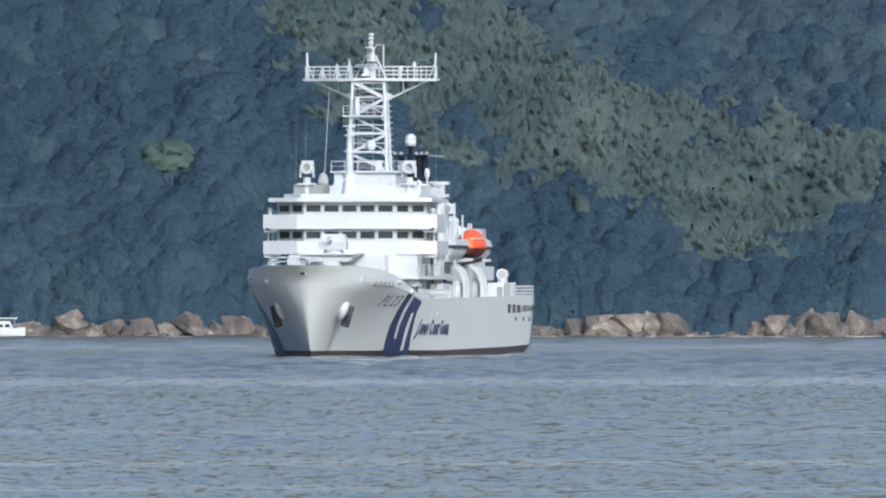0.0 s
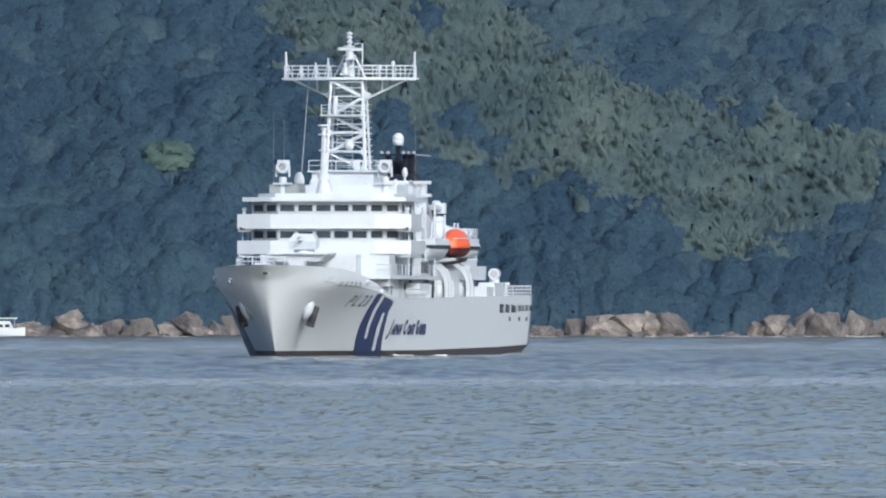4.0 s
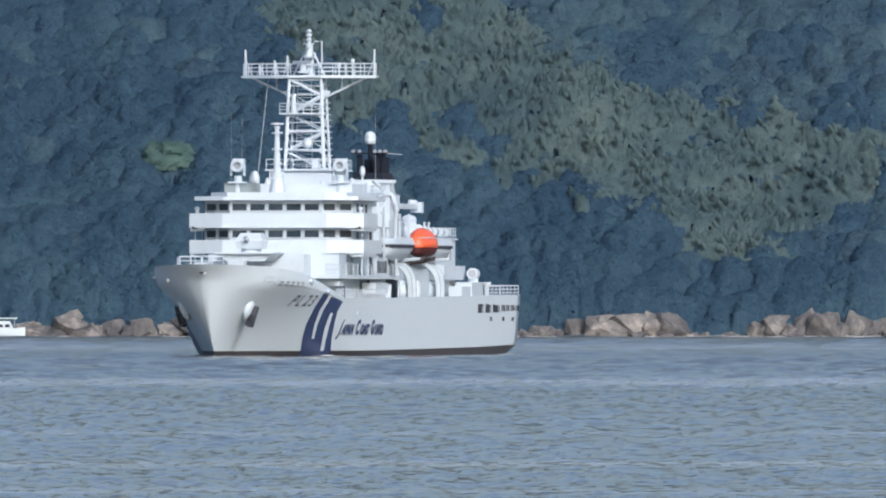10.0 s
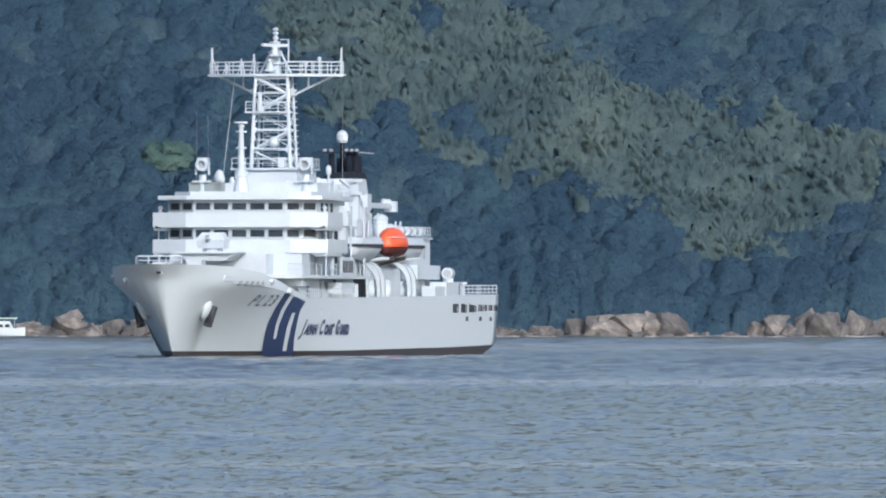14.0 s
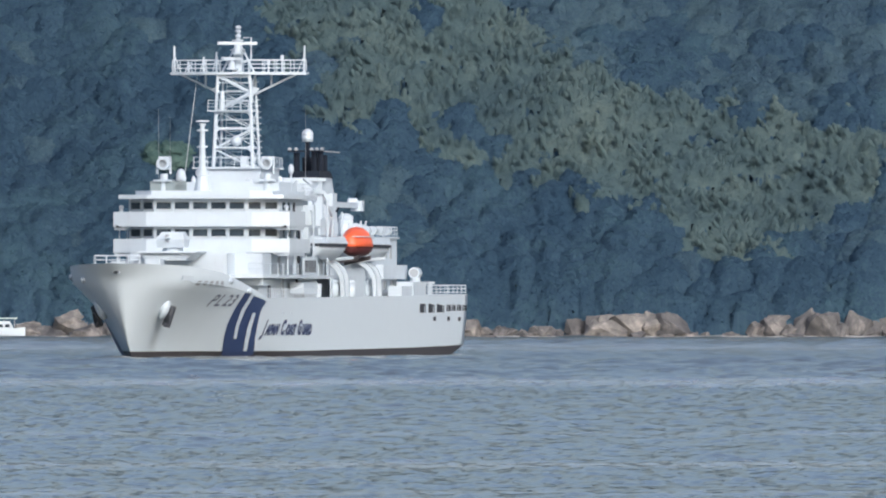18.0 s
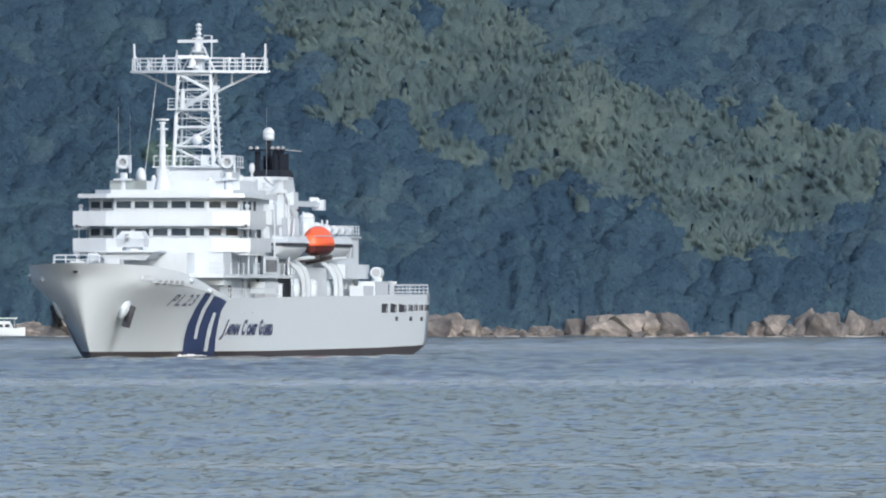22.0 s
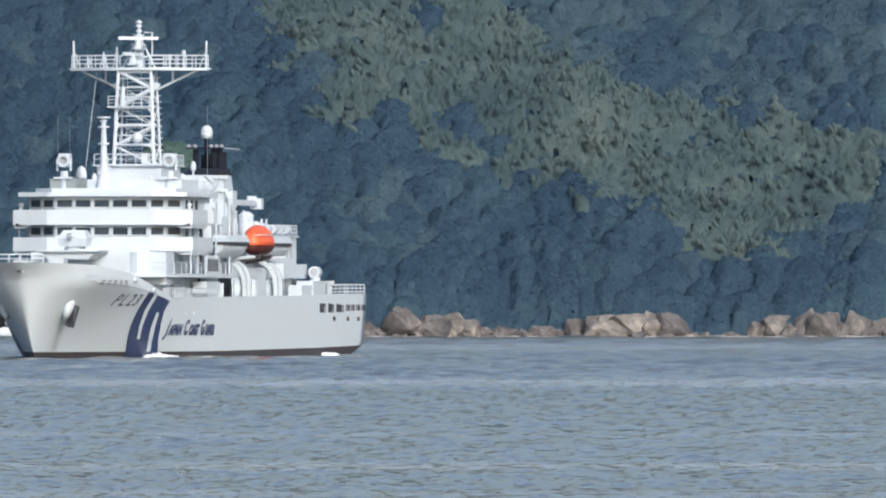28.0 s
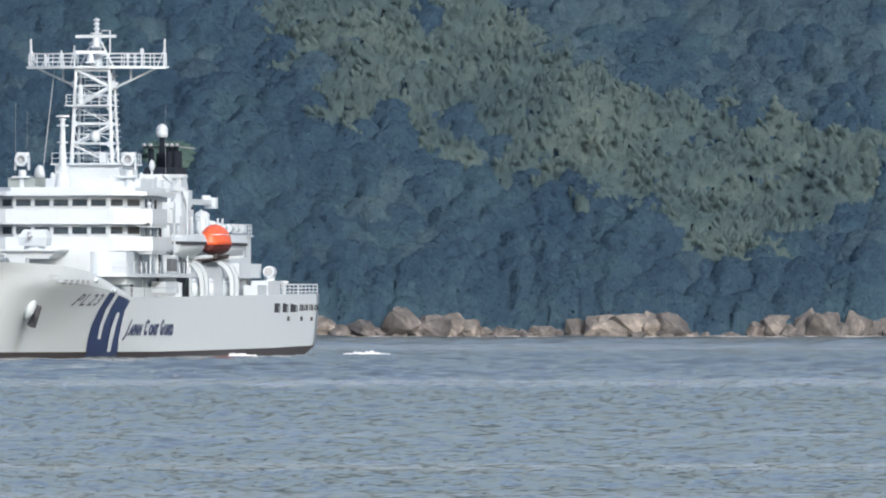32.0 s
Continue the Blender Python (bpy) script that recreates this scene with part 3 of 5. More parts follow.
def lone_tree(x, d, radius, height, material, label, seed):
    """A tree that stands out: trunk with limbs, and a crown of leaves."""
    y = shore_line(x) + d
    z = hill_height(x, y)
    tree = new("tree")
    tree.location = (x, y, z)
    tagged(tree, label, "tree")
    bm = new_bm()
    top = height - radius * 0.6
    tube(bm, (0, 0, -0.6), (0.2, 0.1, top), 0.32, 0.16, 8)
    r = random.Random(seed)
    for i in range(6):
        a = i * 1.05 + r.uniform(-0.3, 0.3)
        tube(bm, (0.12, 0.06, top * r.uniform(0.5, 0.8)), (math.cos(a) * radius * 0.6, math.sin(a) * radius * 0.6, top + r.uniform(0, radius * 0.5)), 0.14, 0.05, 5)
    part("trunk", bm, BARK, tree)
    q = crown_template(seed, 46, 1.05, 0.8, 4200, 0.085, (0.16, 0.27), 0.88)
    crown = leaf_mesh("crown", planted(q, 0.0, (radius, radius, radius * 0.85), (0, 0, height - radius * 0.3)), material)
    crown.parent = tree
    return tree


lone_tree(-58.0, 51, 6.0, 6.1, LEAF_BRIGHT_HAZED, "fresh green rounded tree standing out of the dark wood, blued for haze", 5)


# ---- shore rocks ----
def boulder(seed, corners=20):
    """An angular weathered block of unit size, its foot at z = 0, split by a joint or two."""
    r = random.Random(seed)
    bm = new_bm()
    for i in range(corners):
        a, e = r.uniform(0, 2 * math.pi), math.asin(r.uniform(-0.5, 1.0))
        p = Vector((math.cos(a) * math.cos(e), math.sin(a) * math.cos(e), math.sin(e)))
        boxy = 1 / max(abs(p.x), abs(p.y), abs(p.z) * 1.1)
        bm.verts.new(p * (0.55 + 0.45 * boxy) * r.uniform(0.8, 1.0))
    hull_of = bmesh.ops.convex_hull(bm, input=bm.verts[:])
    bmesh.ops.delete(bm, geom=[g for g in hull_of["geom_interior"] if isinstance(g, bmesh.types.BMVert)], context="VERTS")
    bmesh.ops.subdivide_edges(bm, edges=bm.edges[:], cuts=2, use_grid_fill=True)
    joints = [(Vector((r.uniform(-1, 1), r.uniform(-0.4, 0.4), r.uniform(-0.5, 0.5))).normalized(), r.uniform(-0.35, 0.35)) for k in range(2)]
    for v in bm.verts:
        q = v.co * 2.3 + Vector((seed, seed * 2, 0))
        v.co *= 1 + 0.09 * noise.noise(q) + 0.06 * noise.noise(q * 3.1)
        for way, at in joints:
            gap = abs(v.co.dot(way) - at)
            if gap < 0.16:
                v.co *= 1 - 0.16 * (1 - gap / 0.16)
    foot, top = min(v.co.z for v in bm.verts), max(v.co.z for v in bm.verts)
    wide = max(abs(v.co.x) for v in bm.verts)
    for v in bm.verts:
        v.co = (v.co.x / wide, v.co.y / wide, (v.co.z - foot) / (top - foot))
    me = bpy.data.meshes.new("shore_rock")
    bm.to_mesh(me)
    bm.free()
    me.materials.append(GRANITE)
    return me


def shore_foam_line():
    """A narrow pale strip along the waterline, added in place of a foam line."""
    bm = new_bm()
    rings = []
    for i in range(161):
        x = -200 + 2.5 * i
        y = shore_line(x) - 2.6 + 0.7 * noise.noise((x * 0.15, 0, 0))
        h = 0.28 + 0.2 * noise.noise((x * 0.3, 2, 0))
        rings.append([(x, y, -0.3), (x, y + 0.8, h), (x, y + 3.0, h + 0.12), (x, y + 4.5, -0.3)])
    loft(bm, rings, close=False, caps=False)
    return tagged(part("shore_foam_line", bm, FOAM_LINE, smooth=True), "narrow pale strip added along the waterline in place of a foam line", "beach", kind="structure")


shore_foam_line()
ROCKS = [boulder(3 + 7 * i, 16 + i % 9) for i in range(16)]


def rock(x, width, height, d=0.0, deep=None):
    """A boulder x metres across the shore, width and height in metres."""
    ob = new("shore_rock", ROCKS[random.randrange(len(ROCKS))])
    s = height * 0.85 + 0.4
    ob.matrix_basis = Matrix.Translation((x, shore_line(x) + d, -0.4)) @ Matrix.Rotation(random.uniform(-0.5, 0.5) + random.choice((0, 1.57, 3.14)), 4, "Z") @ Matrix.Diagonal((width * 0.68, (deep or width) * 0.55, s, 1))
    tagged(ob, "tall pale granite boulder at the water's edge" if height > 4.5 else "weathered tan granite boulder on the shore", "rock", "rocks along the shore")
    return ob


random.seed(11)
# across, width, height
for x, w, h in [(-92, 5, 3), (-86, 6, 4.2), (-84, 4, 3), (-81, 6, 4), (-77.5, 6.5, 7.0), (-74, 6, 3.6), (-71, 3, 3.2), (-68, 5.5, 4.8), (-64, 6, 3.4), (-62, 7, 4.9),
                (-57, 5, 4.0), (-53, 6.5, 6.6), (-50, 4, 3.0), (-47, 5, 4.4), (-43, 6, 5.6), (-39, 5, 3.2), (-34, 5, 3.6), (-29, 6, 4.0)]:
    rock(x, w, h, random.uniform(0.5, 2.5))
for x, w, h in [(-25, 6, 5.6), (-21, 5, 3.4), (-17, 6, 4.6), (-13, 4.5, 3.2), (-9, 7, 7.8), (-5.5, 5, 4.2), (-2, 6.5, 5.8), (2, 7, 6.2), (5.5, 6, 4.6), (8.5, 4, 2.6),
                (12.5, 5, 3.0), (17, 4, 2.2), (21, 5, 3.0), (24, 4, 2.2), (29, 6, 4.8), (34, 8, 5.8), (39, 8, 6.0), (43.5, 6, 6.6), (47.5, 6, 6.4)]:
    rock(x, w, h, random.uniform(0.5, 2.5))
for x, w, h in [(51, 4, 1.6), (55, 3, 1.4), (60, 4, 1.8), (66, 5, 4.0), (69, 6, 5.6), (73, 5, 3.4), (75.5, 4, 7.4), (79, 6, 6.4), (83, 5, 4.0), (86, 5, 6.8), (89, 5, 4.2), (93, 6, 5.0), (98, 6, 4.0)]:
    rock(x, w, h, random.uniform(0.5, 2.5))
for i in range(38):
    rock(random.uniform(-110, 110), random.uniform(1.2, 3.2), random.uniform(0.6, 1.7), random.uniform(-2.0, 0.5))
for i in range(26):
    rock(random.uniform(-150, 150), random.uniform(3, 6), random.uniform(2.2, 4.2), random.uniform(2.5, 5))

# ---- moored motor boat by the shore ----
def motor_boat():
    boat = new("motor_boat")
    boat.location = (-92.4, SHORE - 14, 0)
    boat.scale = (1.3, 1.3, 1.3)
    tagged(boat, "small white motor cruiser moored off the rocks", "boat")
    bm = new_bm()
    rings = []
    for k in range(11):
        s = k / 10
        x = -4.5 + 9.0 * s
        half = 1.45 * (1 - max(0, (s - 0.55) / 0.45) ** 2.2) + 0.02
        top = 1.15 + 0.55 * s ** 2
        rings.append([(x, -half, top), (x, -half * 0.93, 0.55), (x + 0, -half * 0.55, -0.3), (x, half * 0.55, -0.3), (x, half * 0.93, 0.55), (x, half, top)])
    loft(bm, rings)
    part("hull", bm, WHITE, boat, bevel=0.03)
    bm = new_bm()
    loft(bm, [[(-2.9, -1.15, 1.2), (2.7, -1.05, 1.3), (2.7, 1.05, 1.3), (-2.9, 1.15, 1.2)], [(-2.8, -1.0, 2.65), (2.0, -0.9, 2.65), (2.0, 0.9, 2.65), (-2.8, 1.0, 2.65)]])
    cabin = part("cabin", bm, WHITE, boat, bevel=0.08)
    for y in (-1.13, 1.13):
        for x in (-1.8, -0.6, 0.6, 1.7):
            bm = new_bm()
            loft(bm, [[(x - 0.42, y - 0.012, 1.65), (x + 0.42, y - 0.012, 1.65), (x + 0.42, y + 0.012, 1.65), (x - 0.42, y + 0.012, 1.65)], [(x - 0.42, y * 0.93 - 0.012, 2.15), (x + 0.3, y * 0.93 - 0.012, 2.15), (x + 0.3, y * 0.93 + 0.012, 2.15), (x - 0.42, y * 0.93 + 0.012, 2.15)]])
            part("window", bm, GLASS, cabin)
    bm = new_bm()
    block(bm, -3.2, 3.2, -1.2, 1.2, 3.02, 3.2)
    roof = part("canopy", bm, CANOPY, boat, bevel=0.03)
    for x in (-2.8, 0.2, 2.8):
        for y in (-1.0, 1.0):
            part("canopy_post", tube(new_bm(), (x, y, 1.3), (x, y, 3.04), 0.04), GREY, roof)
    bm = new_bm()
    pipe(bm, [(1.9, -1.2, 1.9), (4.2, -0.35, 2.3), (4.2, 0.35, 2.3), (1.9, 1.2, 1.9)], 0.03)
    rail = part("bow_rail", bm, GREY, boat)
    for x, y, z0, z1 in ((2.2, -1.12, 1.2, 1.95), (3.3, -0.7, 1.4, 2.15), (3.3, 0.7, 1.4, 2.15), (2.2, 1.12, 1.2, 1.95)):
        part("rail_post", tube(new_bm(), (x, y, z0), (x, y, z1), 0.025), GREY, rail)


motor_boat()

# ---- patrol ship ----
ship = new("patrol_ship")
tagged(ship, "large white patrol ship with slanting navy stripes on the bow", "ship")


def build_hull():
    ks = [-66 + 2 * i for i in range(50)] + [34 + 1.5 * i for i in range(18)] + [61, 62, 63, 64, 65, 65.8, 66.4, 66.9, 67.2, 67.4]
    low = 0.65

    def shell(levels, name, mat, label):
        bm = new_bm()
        for side in (1, -1):
            cols = []
            for k in ks:
                col = []
                for lv in levels:
                    w = lv(k)
                    u, v, w = hull_point(k, (w + 1.2) / (top_w(k) + 1.2))
                    col.append(bm.verts.new((u, v * side, w)))
                cols.append(col)
            for p, q in zip(cols, cols[1:]):
                for a in range(len(levels) - 1):
                    f = (p[a], q[a], q[a + 1], p[a + 1])
                    bm.faces.new(f if side < 0 else f[::-1])
            if side == 1:
                stern = cols[0]
            else:
                for a in range(len(levels) - 1):
                    bm.faces.new((stern[a], cols[0][a], cols[0][a + 1], stern[a + 1]))
        return bm

    def boot_w(k):
        return lerp_table(k, (-66, -40, 20, 67), (1.05, 0.85, 0.62, 0.62))

    n = 14
    bm = shell([(lambda k, i=i: boot_w(k) + (top_w(k) - boot_w(k)) * i / n) for i in range(n + 1)], "hull", HULL_WHITE, "")
    bmesh.ops.remove_doubles(bm, verts=bm.verts[:], dist=1e-4)
    hull = part("hull", bm, HULL_WHITE, ship, "white-painted steel hull with flared bow", smooth=True)
    bm = new_bm()
    # rail capping turned inwards
    rim = []
    for side in (1, -1):
        prev = None
        for k in ks:
            u, v, w = hull_point(k, 1.0)
            vi = max(0.0, v - 0.16)
            low_q = (w - (1.2 if k > 37 else 0.35) + 1.2) / (w + 1.2)
            u2, v2, w2 = hull_point(k, low_q)
            pts = [bm.verts.new(p) for p in ((u, v * side, w), (u - (0.16 if k > 66 else 0), vi * side, w), (u2 - (0.16 if k > 66 else 0), max(0.0, v2 - 0.2) * side, w2))]
            if prev:
                for a in (0, 1):
                    f = (prev[a], pts[a], pts[a + 1], prev[a + 1])
                    bm.faces.new(f[::-1] if side > 0 else f)
            prev = pts
    part("rail_cap", bm, HULL_WHITE, ship)
    bm = shell([(lambda k, i=i: -1.2 + (boot_w(k) + 1.2) * i / 4) for i in range(5)], "boot_top", BOOT, "")
    bmesh.ops.remove_doubles(bm, verts=bm.verts[:], dist=1e-4)
    part("boot_top", bm, BOOT, ship, "dark brown boot-topping along the waterline", smooth=True)
    # decks
    bm = new_bm()
    prev = None
    for k in ks:
        u, v, w = hull_point(k, 1.0)
        drop = 1.1 if k > 38 else 0.25
        z = min(w - drop, 6.9)
        u, v, z = hull_point(k, (z + 1.2) / (w + 1.2))
        c = [bm.verts.new((u, s * max(0.0, v - 0.10), z)) for s in (-1, 1)]
        if prev:
            bm.faces.new((prev[0], c[0], c[1], prev[1]))
        prev = c
    part("deck", bm, DECK_GREY, ship, "green-grey painted main deck")
    return hull


hull = build_hull()


def on_hull(u, w, off, side=1):
    return (u, side * (hull_at(u, w) + off), w)


def patch(name, left, right, w0, w1, material, off, parent, rows=22, cols=6, side=1, label=""):
    """A painted field on the plating between two edges left(w) and right(w); w0 and w1 may follow u."""
    bm = new_bm()
    grid = []
    for j in range(rows + 1):
        line = []
        for i in range(cols + 1):
            f = i / cols
            w = w0 + (w1 - w0) * j / rows
            u = left(w) + (right(w) - left(w)) * f
            top = 5.25 + (u - 37) * 0.095
            w = w0 + (min(w1, top) - w0) * j / rows
            u = left(w) + (right(w) - left(w)) * f
            line.append(bm.verts.new(on_hull(u, w, off, side)))
        grid.append(line)
    for p, q in zip(grid, grid[1:]):
        for a in range(cols):
            f = (p[a], p[a + 1], q[a + 1], q[a])
            bm.faces.new(f if side < 0 else f[::-1])
    return part(name, bm, material, parent, label, smooth=True)


def edge(ws, us):
    return lambda w: lerp_table(w, ws, us)


for side in (1, -1):
    field = patch("stripe", edge((0, 0.45, 1.75, 3.0, 4.5, 5.85), (40.4, 40.8, 42.3, 43.4, 44.0, 44.0)), edge((0, 0.45, 1.74, 3.02, 4.3, 5.28), (33.7, 34.1, 35.5, 36.3, 36.8, 36.0)), 0.05, 6.2, NAVY, 0.06, ship, side=side, cols=10, label="slanting navy blue bow stripe")
    patch("white_band", edge((1.74, 3.0, 4.4, 5.6), (40.4, 41.6, 42.4, 42.2)), edge((1.74, 3.0, 4.4, 5.6), (39.8, 40.85, 41.4, 41.1)), 1.74, 6.2, HULL_WHITE, 0.11, field, cols=4, side=side)
    patch("white_band", edge((0.6, 1.49, 2.77, 4.1), (36.8, 37.7, 38.7, 39.1)), edge((0.6, 1.49, 2.77, 4.1), (36.0, 36.8, 37.7, 38.3)), 0.62, 4.1, HULL_WHITE, 0.11, field, cols=4, side=side)


def lettering(text, u0, w0, size, stretch, slant, name, parent, material=LETTER, bold=0.085):
    """Letters laid on the port plating, running aft from u0."""
    cu = bpy.data.curves.new(name, "FONT")
    cu.body, cu.size, cu.shear, cu.extrude, cu.resolution_u = text, size, slant, 0.0, 3
    cu.offset = bold
    tmp = new(name, cu)
    me = bpy.data.meshes.new_from_object(tmp.evaluated_get(bpy.context.evaluated_depsgraph_get()))
    bpy.data.objects.remove(tmp)
    wide = 0.0
    for v in me.vertices:
        wide = max(wide, v.co.x * stretch)
        u, w = u0 - v.co.x * stretch, w0 + v.co.y
        v.co = on_hull(u, w, 0.07)
    me.materials.append(material)
    ob = new(name, me)
    ob.parent = parent
    return wide


u = 34.3
for word in ("JAPAN", "COAST", "GUARD"):
    first = lettering(word[0], u, 2.15, 1.85, 1.05, 0.3, "letter", ship)
    rest = lettering(word[1:], u - first - 0.1, 2.15, 1.25, 1.2, 0.3, "letter", ship)
    u -= first + rest + 0.7
u = 51.5
for sign, room in (("P", 0.1), ("L", 0.5), ("2", 0.1), ("3", 0.0)):
    u -= lettering(sign, u, 4.72, 1.45, 1.75, 0.25, "letter", ship, NUMBER, 0.015) + room
for i in range(5):
    uu = 58.3 - i * 1.5
    bm = new_bm()
    loft(bm, [[on_hull(uu, 6.55 + 0.02 * i, 0.02), on_hull(uu - 0.75, 6.55, 0.02), on_hull(uu - 0.75, 6.95, 0.02), on_hull(uu, 6.95, 0.02)], [on_hull(uu, 6.55 + 0.02 * i, 0.05), on_hull(uu - 0.75, 6.55, 0.05), on_hull(uu - 0.75, 6.95, 0.05), on_hull(uu, 6.95, 0.05)]])
    part("name_bar", bm, GREY, ship)

# knuckle along the flared bow
for side in (1, -1):
    bm = new_bm()
    pts = [on_hull(37 + 1.5 * i, knuckle_w(37 + 1.5 * i), -0.02, side) for i in range(16)]
    pipe(bm, pts, 0.04, 5)
    part("knuckle", bm, HULL_WHITE, ship)


def anchor_set(side):
    c = Vector(on_hull(59.3, 4.35, 0.0, side))
    bm = new_bm()
    ball(bm, (0.1, 0, 0.15), 1.0, 0.45, 1.1, 16, 12)
    for v in bm.verts:
        v.co.x += v.co.z * 0.15
        v.co.y += v.co.z * 0.30 * side
    bmesh.ops.translate(bm, verts=bm.verts[:], vec=c)
    pocket = part("anchor_bolster", bm, HULL_WHITE, ship, "bulging white anchor bolster", smooth=True)
    bm = new_bm()
    d = c + Vector((0.1, side * 0.42, -0.62))
    tube(bm, d + Vector((-0.3, 0.25 * side, 0.95)), d + Vector((0.1, -0.3 * side, -0.85)), 0.34, 0.40, 8)
    for s in (-1, 1):
        tube(bm, d + Vector((0.1, -0.2 * side, -0.7)), d + Vector((0.1 + s * 0.75, 0.12 * side, 0.35)), 0.26, 0.10, 6)
    tube(bm, d + Vector((-0.7, -0.2 * side, -0.75)), d + Vector((0.9, -0.2 * side, -0.75)), 0.2, n=6)
    part("anchor", bm, DARK, pocket, "dark stockless anchor")


anchor_set(1), anchor_set(-1)


def hull_box(u, w, du, dw, depth, material, name, parent, side=1, off=0.0):
    """A block standing out of the plating."""
    v = hull_at(u, w)
    bm = new_bm()
    block(bm, u - du / 2, u + du / 2, *sorted((side * (v - 0.25 + off), side * (v + depth + off))), w - dw / 2, w + dw / 2)
    return part(name, bm, material, parent, bevel=0.02)


# mooring openings and ports near the stern: dark panels imitate the shade inside
for uu, ww, du, dw in ((-42.0, 4.58, 3.2, 0.86), (-46.7, 4.60, 3.3, 0.86), (-51.6, 4.63, 4.1, 0.86), (-56.0, 4.70, 2.3, 0.78), (-58.7, 4.72, 2.1, 0.74), (-61.7, 4.74, 2.3, 0.74), (-64.7, 4.74, 2.2, 0.74)):
    rimmed = hull_box(uu, ww, du, dw, 0.012, DARK, "mooring_port_shade", ship)
    hull_box(uu, ww + dw / 2 + 0.04, du + 0.2, 0.08, 0.05, HULL_WHITE, "lip", rimmed)
    if uu > -54:
        hull_box(uu - du * 0.3, ww - 0.12, 0.3, dw * 0.7, 0.03, WHITE, "roller", rimmed)
    else:
        hull_box(uu + du * 0.2, ww, 0.18, dw, 0.03, WHITE, "roller", rimmed)
for uu in (-48.6, -56.3, -62.3):
    rimmed = hull_box(uu, 3.58, 1.35, 0.42, 0.012, DARK, "porthole", ship)
    hull_box(uu + 0.1, 3.84, 1.7, 0.07, 0.05, HULL_WHITE, "eyebrow", rimmed)
for uu in (28.4, 25.0):
    hull_box(uu, 4.08, 0.5, 0.22, 0.03, WHITE, "draught_light", ship)
for uu, ww, side in ((49.0, 6.95, 1), (42.5, 6.05, 1), (58.0, 7.3, -1), (63.2, 7.0, -1)):
    v = Vector(on_hull(uu, ww, 0.02, side))
    bm = new_bm()
    ball(bm, v, 0.70, 0.24, 0.27, 12, 8)
    part("fairlead", bm, WHITE, ship, smooth=True)
bm = new_bm()
loft(bm, [[on_hull(uu, ww, off) for uu, ww in ((61.2, 7.0), (59.4, 6.93), (59.4, 7.36), (61.2, 7.43))] for off in (0.0, 0.09)])
part("name_board", bm, WHITE, ship, "blank white name board")
bm = new_bm()
ball(bm, (66.75, 0, 7.75), 0.22, 0.36, 0.26, 14, 8)
lead = part("bow_fairlead", bm, WHITE, ship, smooth=True)
# dark ball set in for the shade of the hole
part("opening_shade", ball(new_bm(), (66.92, 0.0, 7.75), 0.12, 0.24, 0.17, 12, 6), DARK, lead)


# ---- rails ----
def rails(points, height=1.05, bars=3, spacing=1.6, r=0.035, closed=False, name="railing", material=None):
    """A run of railing: bars as one part, each post a part under it."""
    material = material or WHITE
    pts = [Vector(p) for p in points]
    run = part(name, pipe(new_bm(), [p + Vector((0, 0, height)) for p in pts], r, 5), material, ship)
    for b in range(bars - 1):
        part("bar", pipe(new_bm(), [p + Vector((0, 0, height * (b + 1) / bars)) for p in pts], r * 0.75, 5), material, run)
    post = new_bm()
    tube(post, (0, 0, 0), (0, 0, height), r * 1.15, n=5)
    me = bpy.data.meshes.new("post")
    post.to_mesh(me)
    post.free()
    me.materials.append(material)
    for a, b in zip(pts, pts[1:]):
        n = max(1, round((b - a).length / spacing))
        for i in range(n + (1 if b is pts[-1] else 0)):
            o = new("post", me)
            o.parent, o.location = run, a.lerp(b, i / n)
    return run


def mirrored(plan):
    """Closes a half plan given from bow to stern on the port side."""
    return [(x, -y) for x, y in plan] + [(x, y) for x, y in plan[::-1]]


def solid(name, plan, z0, z1, material=None, parent=None, bevel=0.04, label=""):
    return part(name, slab(new_bm(), plan, z0, z1), material or WHITE, parent or ship, label, bevel=bevel)


def wall_band(name, path, z0, z1, thick=0.12, material=None, label=""):
    """A bulwark that follows an open path, with thickness."""
    bm = new_bm()
    pts = [Vector((*p, 0)) for p in path]
    inner = []
    for i, p in enumerate(pts):
        a, b = pts[max(0, i - 1)], pts[min(len(pts) - 1, i + 1)]
        d = (b - a).normalized()
        inner.append(p + Vector((-d.y, d.x, 0)) * thick)
    rings = [[(p.x, p.y, z0), (p.x, p.y, z1), (q.x, q.y, z1), (q.x, q.y, z0)] for p, q in zip(pts, inner)]
    loft(bm, rings)
    return part(name, bm, material or WHITE, ship, label)


def both(path):
    """An open path from port aft round the front to starboard aft."""
    return [(x, y) for x, y in path[::-1]] + [(x, -y) for x, y in path]


# ---- forward superstructure ----
solid("deckhouse", mirrored([(33.5, 4.4), (32.5, 6.3), (4, 6.4)]), 5.0, 7.3, label="white lower deckhouse")
solid("upper_deck", mirrored([(37.5, 5.2), (35.5, 7.3), (31, 7.9), (4, 8.1)]), 7.28, 7.6)
solid("deckhouse", mirrored([(29.5, 4.6), (26, 5.9), (-6, 6.0)]), 7.6, 9.7, label="white middle deckhouse")
solid("bridge_deck", mirrored([(28.1, 4.85), (27.0, 7.95), (16, 7.95), (16, 6.6), (-6, 6.6)]), 9.6, 9.82)
wall_band("bulwark", both([(28.3, 4.9), (27.2, 8.1), (17, 8.1)]), 9.62, 10.88, label="solid white bulwark below the lower windows")
solid("deckhouse", mirrored([(27.7, 4.25), (25.7, 6.95), (14, 6.95), (14, 6.0), (-2, 6.0)]), 9.8, 12.0, label="white deckhouse with a row of windows")
